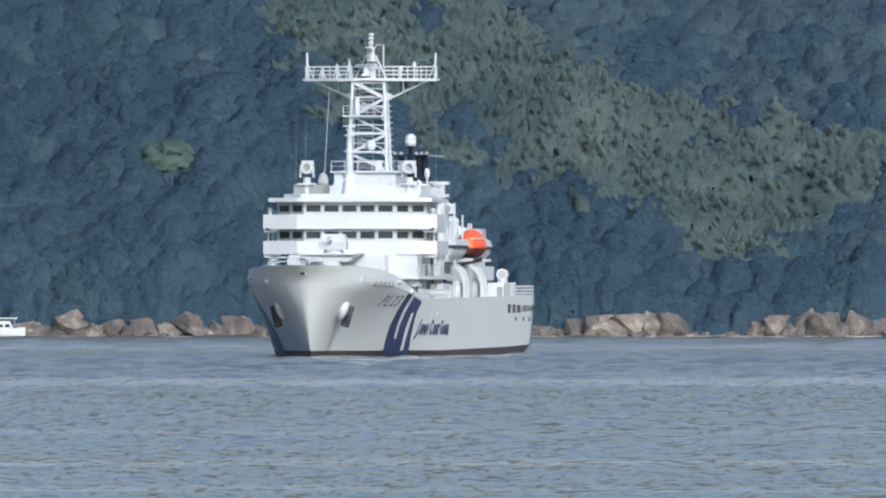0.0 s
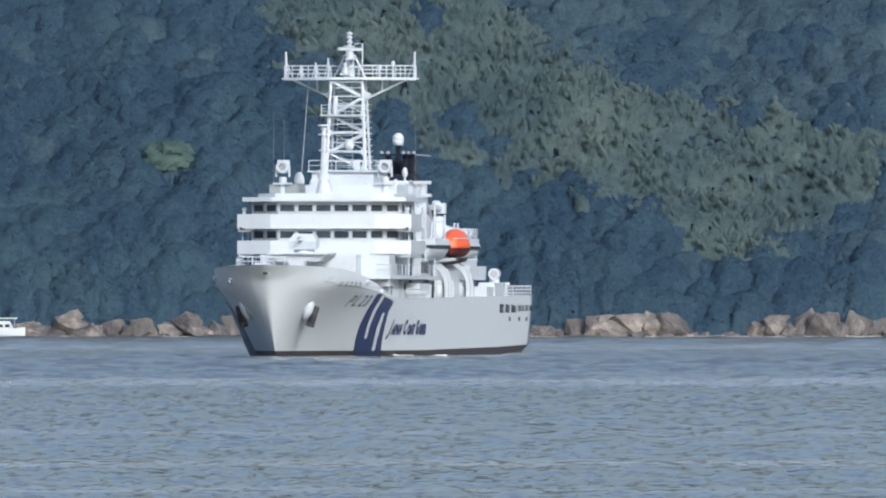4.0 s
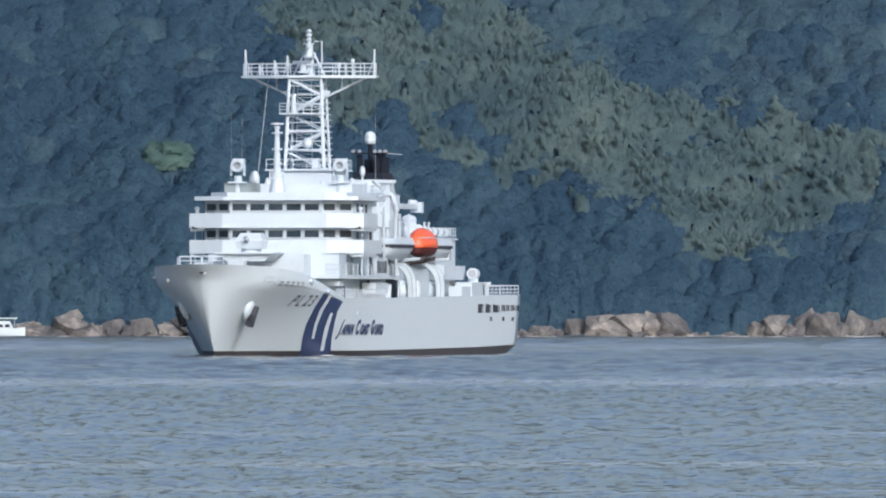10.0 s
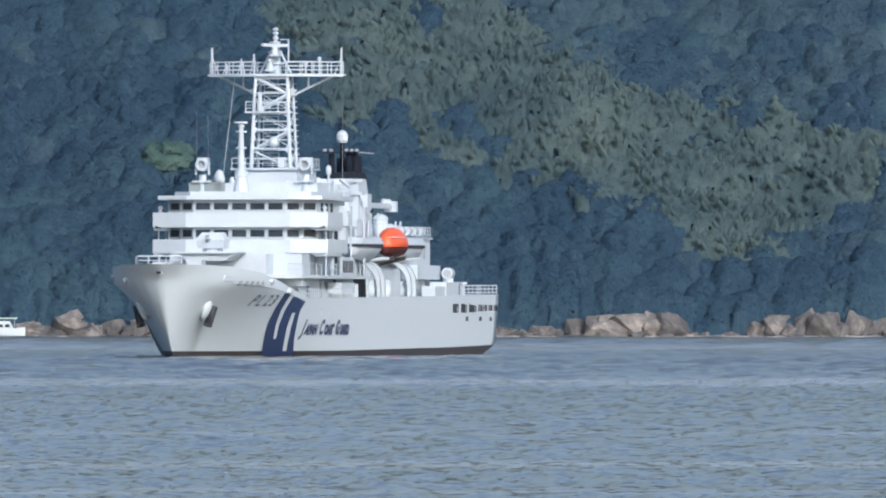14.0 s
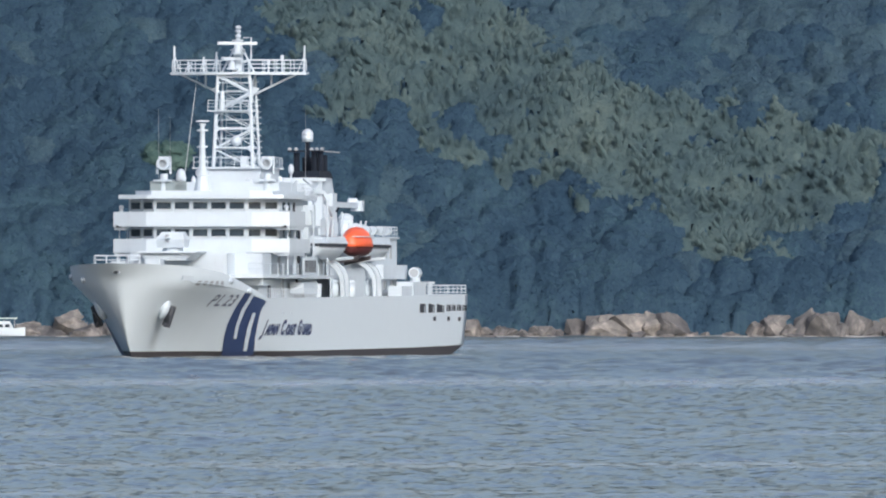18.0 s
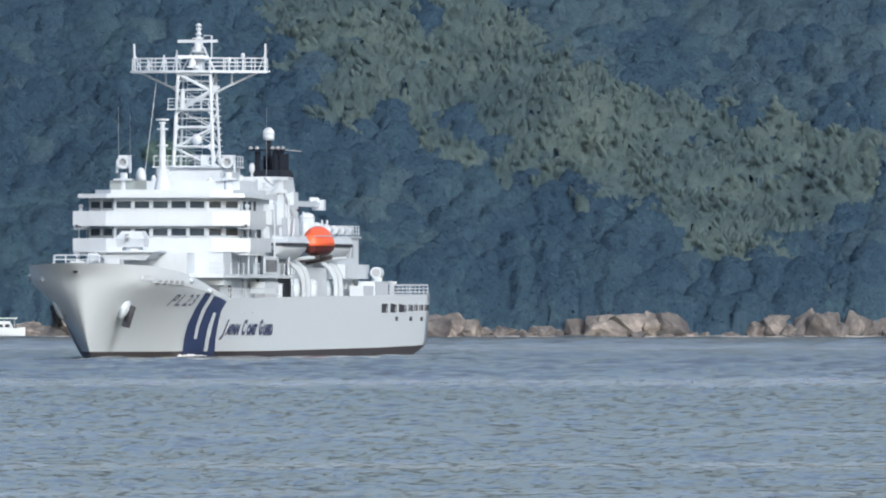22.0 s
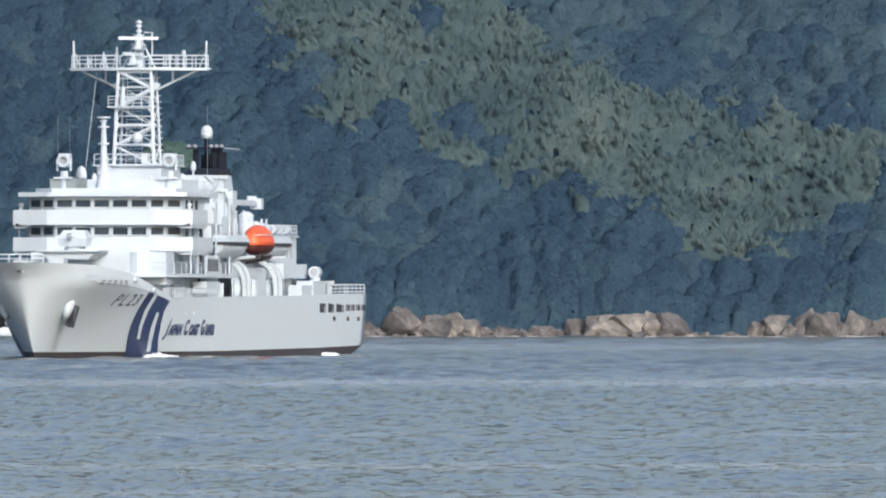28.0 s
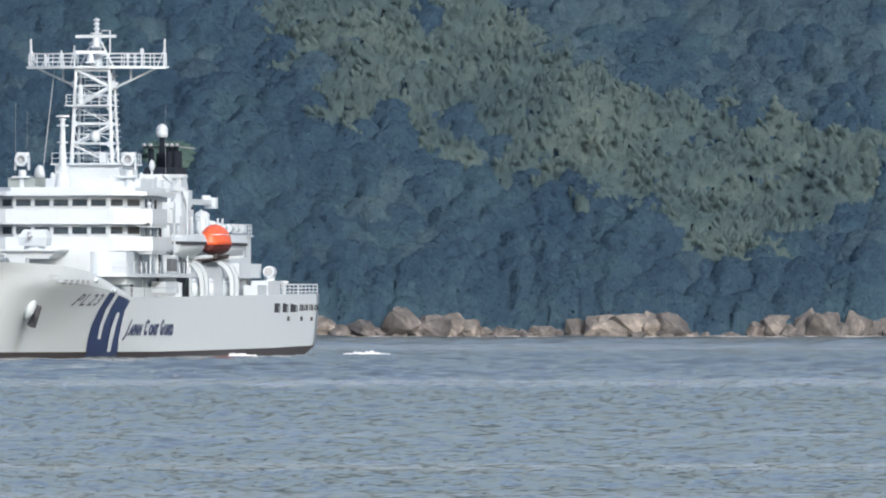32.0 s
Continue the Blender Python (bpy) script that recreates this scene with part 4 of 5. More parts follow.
solid("wing_deck", mirrored([(28.1, 4.85), (27.0, 7.95), (17, 7.95), (17, 6.6), (2, 6.6)]), 11.98, 12.22)
wall_band("bulwark", both([(28.3, 4.9), (27.2, 8.1), (19.5, 8.1)]), 12.0, 13.36, label="solid white bulwark round the bridge wings")
solid("wheelhouse", mirrored([(27.7, 4.25), (25.7, 6.95), (15, 6.95), (15, 5.4), (3, 5.4)]), 12.2, 14.56, label="white wheelhouse with a band of windows")
solid("wheelhouse_roof", mirrored([(28.6, 4.8), (27.4, 7.7), (12, 7.7), (12, 6.0), (2, 6.0)]), 14.55, 14.92)
solid("roof_fascia", mirrored([(27.6, 4.6), (25.9, 6.4), (10, 6.4)]), 14.92, 15.3)
for side in (1, -1):
    for zz in (12.0, 9.62):
        # bracket under the outer end of the bulwark, sloping in to the deck
        bm = new_bm()
        profile = [(8.13, zz + 0.02), (8.13, zz - 0.30), (7.15, zz - 0.30), (6.85, zz - 0.22), (6.55, zz + 0.02)]
        loft(bm, [[(uu, side * v, z) for v, z in profile] for uu in (27.16, 19.4)])
        part("wing_bracket", bm, WHITE, ship)
    bm = new_bm()
    block(bm, 27.1, 27.42, *sorted((side * 7.45, side * 7.95)), 11.9, 12.12)
    part("sidelight_box", bm, DARK, ship, "dark sidelight box under the bridge wing", bevel=0.02)
    bm = new_bm()
    tube(bm, (26.1, side * 7.7, 13.36), (26.1, side * 7.7, 13.75), 0.2, 0.14, 8)
    ball(bm, (26.1, side * 7.7, 13.8), 0.24, 0.24, 0.2, 10, 6)
    part("wing_lamp", bm, WHITE, ship, smooth=True)
    for uu in (26.2, 22.5, 17.2):
        part("stanchion", tube(new_bm(), (uu, side * 7.85, 7.6), (uu, side * 7.85, 9.65), 0.08, n=6), WHITE, ship)
        part("stanchion", tube(new_bm(), (uu, side * 7.85, 10.85), (uu, side * 7.85, 12.0), 0.05, n=6), WHITE, ship)


def front_windows(z0, z1, roof):
    """Nine windows round the front, each a frame with its pane."""
    runs = [((27.7, -4.25), (27.7, 4.25), 5, 1.38), ((25.7, -6.95), (27.7, -4.25), 2, 1.24), ((27.7, 4.25), (25.7, 6.95), 2, 1.24)]
    for a, b, n, wide in runs:
        a, b = Vector((*a, 0)), Vector((*b, 0))
        d = (b - a).normalized()
        out = Vector((d.y, -d.x, 0))
        for i in range(n):
            c = a.lerp(b, (i + 0.5) / n)
            def plate(w, lo, hi, o0, o1):
                bm = new_bm()
                loft(bm, [[c + d * s * w / 2 + out * o + Vector((0, 0, z)) for s, z in ((-1, lo), (1, lo), (1, hi), (-1, hi))] for o in (o0, o1)])
                return bm
            fr = part("window", plate(wide + 0.16, z0 - 0.08, z1 + 0.08, -0.05, 0.06), WHITE, ship, bevel=0.02)
            part("pane", plate(wide - 0.04, z0, z1, 0.0, 0.075), GLASS, fr)
        # pillars between them
        for i in range(n + 1):
            c = a.lerp(b, i / n)
            part("pillar", tube(new_bm(), c + out * 0.06 + Vector((0, 0, z0 - 0.3)), c + out * 0.06 + Vector((0, 0, z1 + 0.3)), 0.06, n=6), WHITE, ship)


front_windows(13.62, 14.22, 14.5)
front_windows(11.12, 11.76, 12.0)
for side in (1, -1):
    for uu, z0, z1, v in ((23.6, 13.5, 14.25, 6.95), (21.2, 13.5, 14.25, 6.95), (23.6, 11.0, 11.8, 6.95), (20.9, 11.0, 11.8, 6.95), (17.5, 11.0, 11.8, 6.95)):
        bm = new_bm()
        block(bm, uu - 0.75, uu + 0.75, *sorted((side * (v - 0.05), side * (v + 0.05))), z0 - 0.06, z1 + 0.06)
        fr = part("window", bm, WHITE, ship, bevel=0.02)
        bm = new_bm()
        block(bm, uu - 0.66, uu + 0.66, *sorted((side * v, side * (v + 0.065))), z0, z1)
        part("pane", bm, GLASS, fr)
    for uu, z0, hh, v in ((18.6, 12.25, 2.0, 6.95), (16.0, 9.85, 2.0, 6.95), (20.5, 7.65, 1.9, 5.95), (11.0, 7.65, 1.9, 6.0), (27.5, 5.3, 1.9, 6.35), (21, 5.3, 1.9, 6.37), (14, 5.3, 1.9, 6.38)):
        bm = new_bm()
        block(bm, uu - 0.45, uu + 0.45, *sorted((side * (v - 0.05), side * (v + 0.07))), z0, z0 + hh)
        part("door", bm, GREY if uu in (20.5, 21) else DARK, ship, bevel=0.03)
    rails([(36.8, side * 6.2, 7.6), (35.2, side * 7.3, 7.6), (31, side * 7.85, 7.6), (4.2, side * 8.0, 7.6)], 1.0, 2, 2.4)
    rails([(16.8, side * 7.9, 9.82), (3.5, side * 7.3, 9.82)], 1.0, 3, 1.6) if side < 0 else None
    rails([(38, side * 7.55, 5.4), (28, side * 7.9, 5.35), (14, side * 8.0, 5.4)], 0.95, 2, 0.9)

# forward house with the gun platform
solid("gun_house", mirrored([(38.2, 4.5), (29, 4.5)]), 6.3, 9.52, label="white house carrying the gun platform", bevel=0.06)
solid("side_house", [(34.5, 4.5), (34.5, 7.1), (30.5, 7.1), (30.5, 4.5)], 6.6, 9.5, bevel=0.06)
bm = new_bm()
loft(bm, [[(42.5, -2.1, 8.85), (42.5, 1.5, 8.85), (38.1, 1.5, 8.85), (38.1, -2.1, 8.85)], [(42.6, -2.9, 9.52), (42.6, 2.3, 9.52), (38.0, 2.3, 9.52), (38.0, -2.9, 9.52)]])
part("gun_platform", bm, WHITE, ship, bevel=0.03)
solid("gun_platform_rim", [(43.0, -3.1), (43.0, 2.6), (38.2, 2.6), (38.2, -3.1)], 9.52, 9.68, bevel=0.02)


def deck_gun():
    bm = new_bm()
    tube(bm, (40.2, -0.1, 9.68), (40.2, -0.1, 10.05), 1.0, 0.9, 16)
    mount = part("gun_mount", bm, WHITE, ship)
    bm = new_bm()
    loft(bm, [[(41.3, -1.35, 10.0), (41.3, 1.1, 10.0), (39.0, 1.1, 10.0), (39.0, -1.35, 10.0)], [(41.5, -1.45, 10.75), (41.5, 1.2, 10.75), (38.9, 1.2, 10.75), (38.9, -1.45, 10.75)], [(40.9, -1.0, 11.45), (40.9, 0.85, 11.45), (39.1, 0.85, 11.45), (39.1, -1.0, 11.45)]])
    part("gun_turret", bm, WHITE, ship, "covered white deck gun turret", bevel=0.14)
    bm = new_bm()
    tube(bm, (41.2, -0.15, 10.85), (42.6, -0.2, 10.9), 0.14, 0.09, 8)
    part("gun_barrel", bm, WHITE, mount)
    bm = new_bm()
    block(bm, 41.45, 41.55, -0.55, -0.2, 10.5, 11.2)
    part("sight_slot", bm, GREY, mount)


deck_gun()
# forecastle gear
rails([(62.0, -2.9, 8.05), (60.8, 0.9, 8.05)], 1.15, 3, 1.1, r=0.06)
rails([(62.0, -2.9, 8.05), (56.0, -4.2, 8.0)], 1.15, 3, 1.5, r=0.06)
solid("windlass", [(59, 1.0), (59, 2.4), (57, 2.4), (57, 1.0)], 6.9, 8.9, bevel=0.12)
solid("windlass", [(58.5, -2.2), (58.5, -0.9), (56.5, -0.9), (56.5, -2.2)], 6.9, 8.7, bevel=0.12)
for uu, vv in ((61, 2.6), (54, 4.2), (54, -4.2), (48, 5.0), (48, -5.0)):
    bm = new_bm()
    for s in (-0.3, 0.3):
        tube(bm, (uu + s, vv, 6.8), (uu + s, vv, 7.5), 0.16, 0.18, 8)
    block(bm, uu - 0.6, uu + 0.6, vv - 0.25, vv + 0.25, 6.75, 6.85)
    part("bollard", bm, GREY, ship)

# ---- compass deck ----
wall_band("screen", both([(20.4, 5.9), (12.5, 5.9)]), 15.28, 16.15, label="white screen round the compass deck")
wall_band("canvas_screen", [(20.60, -2.67), (20.60, -6.06), (16, -6.06)], 15.32, 16.2, 0.03, DODGER, "grey canvas dodger")
solid("mast_house", mirrored([(14.2, 2.95), (4.5, 2.95)]), 15.28, 17.45, label="white house under the mast", bevel=0.08)
solid("mast_house_deck", mirrored([(14.6, 3.3), (4.2, 3.3)]), 17.42, 17.55)
rails([(14.4, -3.2, 17.55), (14.4, 3.2, 17.55), (4.4, 3.2, 17.55)], 0.95, 2, 1.2)
rails([(12.2, 6.3, 14.92), (2.2, 5.9, 14.92)], 1.1, 3, 1.2)
rails([(12.2, -6.3, 14.92), (2.2, -5.9, 14.92)], 1.1, 3, 1.2)


def searchlight(v, big=True):
    bm = new_bm()
    tube(bm, (20.3, v, 15.3), (20.3, v, 16.9), 0.42, 0.34, 10)
    block(bm, 19.6, 21.0, v - 0.85, v + 0.85, 16.2, 16.36)
    lamp = part("searchlight", bm, WHITE, ship, "white twin-arm searchlight on a pedestal")
    for s in (-1, 1):
        bm = new_bm()
        block(bm, 20.15, 20.55, v + s * 0.62 - 0.07, v + s * 0.62 + 0.07, 16.9, 17.95)
        part("yoke_arm", bm, WHITE, lamp, bevel=0.03)
    bm = new_bm()
    ring = [(0.58, 19.9), (0.62, 20.1), (0.62, 20.75), (0.57, 20.95), (0.36, 20.95), (0.36, 20.4)]
    rows = [[(x, v + r * math.cos(2 * math.pi * k / 18), 17.85 + r * math.sin(2 * math.pi * k / 18)) for k in range(18)] for r, x in ring]
    loft(bm, rows)
    part("drum", bm, WHITE, lamp)
    part("lens", tube(new_bm(), (20.42, v, 17.85), (20.62, v, 17.85), 0.34, n=18), GREY, lamp)
    bm = new_bm()
    block(bm, 19.5, 20.1, v - 0.55, v + 0.55, 17.3, 18.5)
    part("lamp_housing", bm, WHITE, lamp, bevel=0.12)


searchlight(-4.85), searchlight(4.85)
for uu, vv, r, h in ((19.6, -3.4, 0.5, 1.9), (19.6, -2.2, 0.25, 1.3), (18.9, -1.5, 0.18, 1.2), (20.0, 3.1, 0.35, 1.0), (17, 5.4, 0.3, 1.3)):
    bm = new_bm()
    tube(bm, (uu, vv, 15.3), (uu, vv, 15.3 + h * 0.6), r * 0.8, r * 0.8, 10)
    ball(bm, (uu, vv, 15.3 + h * 0.6), r, r, h * 0.5, 12, 7, cut=-0.3)
    part("cowl", bm, WHITE, ship, smooth=True)

# signal pole before the mast
bm = new_bm()
tube(bm, (25.2, -0.3, 15.3), (25.2, -0.3, 16.6), 0.8, 0.5, 12)
pole = part("signal_pole", bm, WHITE, ship, "slender white signal pole with platforms")
part("drum", tube(new_bm(), (25.2, -0.3, 16.7), (25.2, -0.3, 17.2), 0.62, n=14), WHITE, pole)
part("shaft", tube(new_bm(), (25.2, -0.3, 17.2), (25.2, -0.3, 21.5), 0.34, 0.2, 10), WHITE, pole)
for z, r in ((17.9, 0.42), (19.25, 0.5), (20.75, 0.52), (21.3, 0.32), (21.6, 0.62)):
    part("platform", tube(new_bm(), (25.2, -0.3, z), (25.2, -0.3, z + 0.16), r, n=12), WHITE, pole)


# ---- lattice mast ----
def leg_at(cu, cv, z):
    f = (z - 17.5) / (26.2 - 17.5)
    return Vector((10.2 + cu * (1.7 - 0.4 * f), cv * (1.85 - 0.35 * f), z))


# turning radar bars: axis, half length, time at which the bar lies square across
SCANNERS = [((11.4, 0.3, 29.05), 1.9, 0.70), ((11.4, -0.2, 27.62), 1.45, 0.95)]
SCANNER_BARS = []


def build_mast():
    base = new_bm()
    block(base, 7.6, 12.8, -2.6, 2.6, 17.5, 17.62)
    mast = part("lattice_mast", base, WHITE, ship, "tall white lattice mast with a broad yard")
    levels = [17.55, 19.35, 21.15, 22.8, 24.6, 26.2]
    for cu in (-1, 1):
        for cv in (-1, 1):
            part("leg", tube(new_bm(), leg_at(cu, cv, 17.5), leg_at(cu, cv, 26.3), 0.18 if cu > 0 else 0.13, 0.15 if cu > 0 else 0.11, 8), WHITE, mast)
    for a, b in zip(levels, levels[1:]):
        for cu, cv, du, dv in ((1, -1, 1, 1), (-1, -1, -1, 1), (-1, 1, 1, 1), (-1, -1, 1, -1)):
            part("girt", tube(new_bm(), leg_at(cu, cv, b), leg_at(du, dv, b), 0.07, n=6), WHITE, mast)
            flip = levels.index(a) % 2
            p, q = (leg_at(cu, cv, a), leg_at(du, dv, b)) if flip else (leg_at(cu, cv, b), leg_at(du, dv, a))
            part("brace", tube(new_bm(), p, q, 0.06, n=6), WHITE, mast)
    for a, b in zip(levels, levels[1:]):
        m = (a + b) / 2
        for cu, cv, du, dv in ((1, -1, 1, 1), (-1, 1, 1, 1), (-1, -1, -1, 1)):
            part("girt", tube(new_bm(), leg_at(cu, cv, m), leg_at(du, dv, m), 0.045, n=5), WHITE, mast)
        part("brace", tube(new_bm(), leg_at(-1, 1, a), leg_at(-1, -1, b), 0.05, n=5), WHITE, mast)
        part("brace", tube(new_bm(), leg_at(1, 1, b), leg_at(-1, 1, a), 0.05, n=5), WHITE, mast)
    # stout front frame: cross beams, zigzag braces and corner gussets
    for z in (19.35, 21.15, 22.72, 26.0):
        part("front_beam", tube(new_bm(), leg_at(1.02, -1, z), leg_at(1.02, 1, z), 0.13, n=8), WHITE, mast)
    for cv, z0, z1 in ((1, 24.45, 22.85), (1, 21.05, 19.45), (-1, 19.25, 17.75), (-1, 26.0, 24.6)):
        part("front_brace", tube(new_bm(), leg_at(1.02, cv, z0), leg_at(1.02, -cv * 0.8, z1), 0.105, n=8), WHITE, mast)
    for z in (19.35, 21.15, 22.72):
        for cv in (-1, 1):
            c = leg_at(1.05, cv, z)
            bm = new_bm()
            loft(bm, [[(c.x + o, c.y, c.z + 0.5), (c.x + o, c.y - cv * 0.5, c.z + 0.05), (c.x + o, c.y - cv * 0.5, c.z - 0.05), (c.x + o, c.y, c.z - 0.5)] for o in (-0.03, 0.03)])
            part("gusset", bm, WHITE, mast)
    for s in (-1, 1):
        c = leg_at(0.4, s, 24.5)
        bm = new_bm()
        loft(bm, [[(c.x + o, c.y, 25.1), (c.x + o, c.y + s * 0.75, 24.85), (c.x + o, c.y + s * 0.2, 24.3), (c.x + o, c.y, 23.9)] for o in (-0.05, 0.05)])
        part("gusset", bm, WHITE, mast)
    for s in (-1, 1):
        for z in [17.8 + 0.55 * i for i in range(15)]:
            part("step", tube(new_bm(), leg_at(s, 1, z), leg_at(s, 1, z) + Vector((0, 0.34, 0)), 0.04, n=5), WHITE, mast)
    for v in (-0.75, 0.1):
        part("ladder_rail", tube(new_bm(), leg_at(-1, v, 17.6), leg_at(-1, v, 26.0), 0.04, n=5), WHITE, mast)
    for z in [17.9 + 0.38 * i for i in range(21)]:
        part("rung", tube(new_bm(), leg_at(-1, -0.75, z), leg_at(-1, 0.1, z), 0.045, n=5), WHITE, mast)
    for z, s in ((22.75, 1.1), (19.35, 0.6)):
        bm = new_bm()
        block(bm, 8.7, 12.3, -1.9 * s - 0.3, 1.5 * s, z, z + 0.12)
        part("mast_platform", bm, WHITE, mast, bevel=0.02)
    rails([(12.2, -2.3, 22.87), (12.2, 1.5, 22.87)], 0.9, 3, 0.7)
    bm = new_bm()
    ball(bm, (11.9, 0.3, 20.0), 0.45, 0.5, 0.5, 14, 10)
    part("antenna_dome", bm, WHITE, mast, smooth=True)
    bm = new_bm()
    block(bm, 11.3, 12.2, 0.75, 1.35, 17.65, 18.6)
    part("equipment_cabinet", bm, WHITE, mast, bevel=0.05)
    bm = new_bm()
    tube(bm, (12.0, -1.0, 22.9), (12.0, -1.0, 24.6), 0.28, 0.2, 10)
    part("antenna_drum", bm, WHITE, mast)
    # yard platform
    bm = new_bm()
    slab(bm, [(8.0, -6.15), (9.6, -6.3), (11.6, -3.0), (12.0, -1.6), (12.0, 1.6), (11.6, 3.0), (9.6, 6.3), (8.0, 6.15), (7.6, 2.0), (7.6, -2.0)], 26.16, 26.40)
    yard = part("yard", bm, WHITE, mast, bevel=0.03)
    for s in (-1, 1):
        part("yard_brace", tube(new_bm(), (9.2, s * 1.7, 24.45), (9.2, s * 5.4, 26.18), 0.11, n=6), WHITE, mast)
        part("yard_brace", tube(new_bm(), (9.2, s * 3.1, 25.05), (9.2, s * 3.1, 26.15), 0.1, n=6), WHITE, mast)
        part("yard_arm_end", tube(new_bm(), (8.8, s * 6.1, 26.25), (8.8, s * 6.55, 26.32), 0.09, n=6), WHITE, mast)
        part("end_post", tube(new_bm(), (8.8, s * 6.1, 26.4), (8.8, s * 6.15, 28.85), 0.13, 0.09, 8), WHITE, mast)
        part("end_post_stay", tube(new_bm(), (8.8, s * 6.12, 28.0), (8.8, s * 5.5, 26.4), 0.05, n=5), WHITE, mast)
    rails([(8.2, -6.2, 26.42), (9.4, -6.2, 26.42), (11.5, -2.9, 26.42), (11.9, -1.6, 26.42)], 1.1, 3, 1.0, r=0.045)
    rails([(11.9, 1.6, 26.42), (11.5, 2.9, 26.42), (9.4, 6.2, 26.42), (8.2, 6.2, 26.42)], 1.1, 3, 1.0, r=0.045)
    rails([(8.0, -6.0, 26.42), (7.7, -2.0, 26.42), (7.7, 2.0, 26.42), (8.0, 6.0, 26.42)], 1.1, 3, 1.2, r=0.045)
    for v, h in ((-4.6, 1.3), (-3.2, 1.9), (-2.0, 2.5), (4.2, 1.7), (2.9, 1.2)):
        part("antenna_post", tube(new_bm(), (9.6, v, 26.4), (9.6, v, 26.4 + h * 0.75), 0.11, 0.08, 6), WHITE, mast)
        if v < 0:
            for s in (-0.35, 0.35):
                part("antenna_leg", tube(new_bm(), (9.6, v + s, 26.4), (9.6, v, 26.4 + h * 0.7), 0.05, n=5), WHITE, mast)
        else:
            part("antenna_head", ball(new_bm(), (9.6, v, 26.4 + h * 0.8), 0.2, 0.2, 0.25, 10, 6), WHITE, mast)
    # topmast with the radar scanners
    bm = new_bm()
    loft(bm, [[(10.2, -0.42, 26.4), (10.2, 0.52, 26.4), (9.0, 0.52, 26.4), (9.0, -0.42, 26.4)], [(9.8, -0.24, 29.3), (9.8, 0.34, 29.3), (9.2, 0.34, 29.3), (9.2, -0.24, 29.3)]])
    top = part("topmast", bm, WHITE, mast, bevel=0.06)
    for s in (-1, 1):
        part("topmast_strut", tube(new_bm(), (9.6, 0.05 + s * 1.5, 26.4), (9.6, 0.05 + s * 0.4, 28.6), 0.1, n=6), WHITE, mast)
    for z, r in ((27.3, 0.9), (28.4, 0.7), (29.3, 0.55)):
        bm = new_bm()
        tube(bm, (9.6, 0, z), (9.6, 0, z + 0.12), r, n=12)
        part("radar_platform", bm, WHITE, mast)
    for (uu, v, z), reach, first in SCANNERS:
        bm = new_bm()
        block(bm, -0.14, 0.14, -reach, reach, -0.13, 0.15)
        tube(bm, (0, 0, -0.3), (0, 0, -0.1), 0.2, n=10)
        bar = part("radar_scanner", bm, WHITE, mast, "white bar radar scanner", bevel=0.05)
        bar.location = (uu, v, z)
        SCANNER_BARS.append((bar, uu, v, z, first))
        part("scanner_gearbox", tube(new_bm(), (uu, v, z - 0.85), (uu, v, z - 0.28), 0.36, 0.28, 10), WHITE, mast)
        bm = new_bm()
        block(bm, 9.4, uu + 0.35, v - 0.4, v + 0.4, z - 1.0, z - 0.84)
        part("scanner_bracket", bm, WHITE, mast, bevel=0.02)
    pipe(bm := new_bm(), [(9.5, 0.5, 29.6), (9.5, 1.25, 29.6), (9.5, 1.25, 27.6), (9.5, 0.8, 27.6)], 0.075)
    part("loop_antenna", bm, WHITE, mast)
    part("top_pole", tube(new_bm(), (9.5, 0.05, 29.3), (9.5, 0.05, 30.75), 0.2, 0.1, 8), WHITE, mast)
    for z in (29.75, 30.2, 30.55):
        part("lantern", ball(new_bm(), (9.62, 0.05, z), 0.24, 0.3, 0.16, 10, 6), WHITE, mast)
    # stays and whip aerials
    for a, b in (((9.0, -3.95, 26.0), (17.5, -3.6, 15.6)),):
        part("stay", tube(new_bm(), a, b, 0.03, n=4), LIGHT_GREY, mast)
    for uu, v, z0, h in ((8, 6.1, 15.0, 8.0), (14, -6.6, 15.0, 8), (12, -5.9, 15.0, 7.4)):
        part("whip_aerial", tube(new_bm(), (uu, v, z0), (uu, v, z0 + h), 0.016, 0.01, 4), GREY, mast)


build_mast()

# ---- midships: funnel, crane, boats ----
solid("midship_deckhouse", mirrored([(-6, 5.6), (-40.4, 5.9)]), 5.4, 11.25, label="long white midship deckhouse", bevel=0.06)
solid("deckhouse_top_edge", mirrored([(-5.8, 6.1), (-40.8, 6.1)]), 11.2, 11.34)
solid("aft_step", mirrored([(-30, 6.5), (-42.2, 6.6)]), 7.35, 8.7, bevel=0.06)
rails([(-30, 5.9, 11.34), (-40.5, 5.9, 11.34), (-40.5, -5.9, 11.34)], 1.0, 3, 1.3)
solid("bridge_annex", mirrored([(3, 4.6), (-16, 4.6)]), 11.3, 13.6, bevel=0.06)
solid("side_locker", [(1, 4.6), (1, 6.2), (-6, 6.2), (-6, 4.6)], 11.3, 12.9, bevel=0.1)
solid("boat_deck_house", mirrored([(-16, 3.4), (-21, 3.4)]), 11.3, 14.2, bevel=0.1)


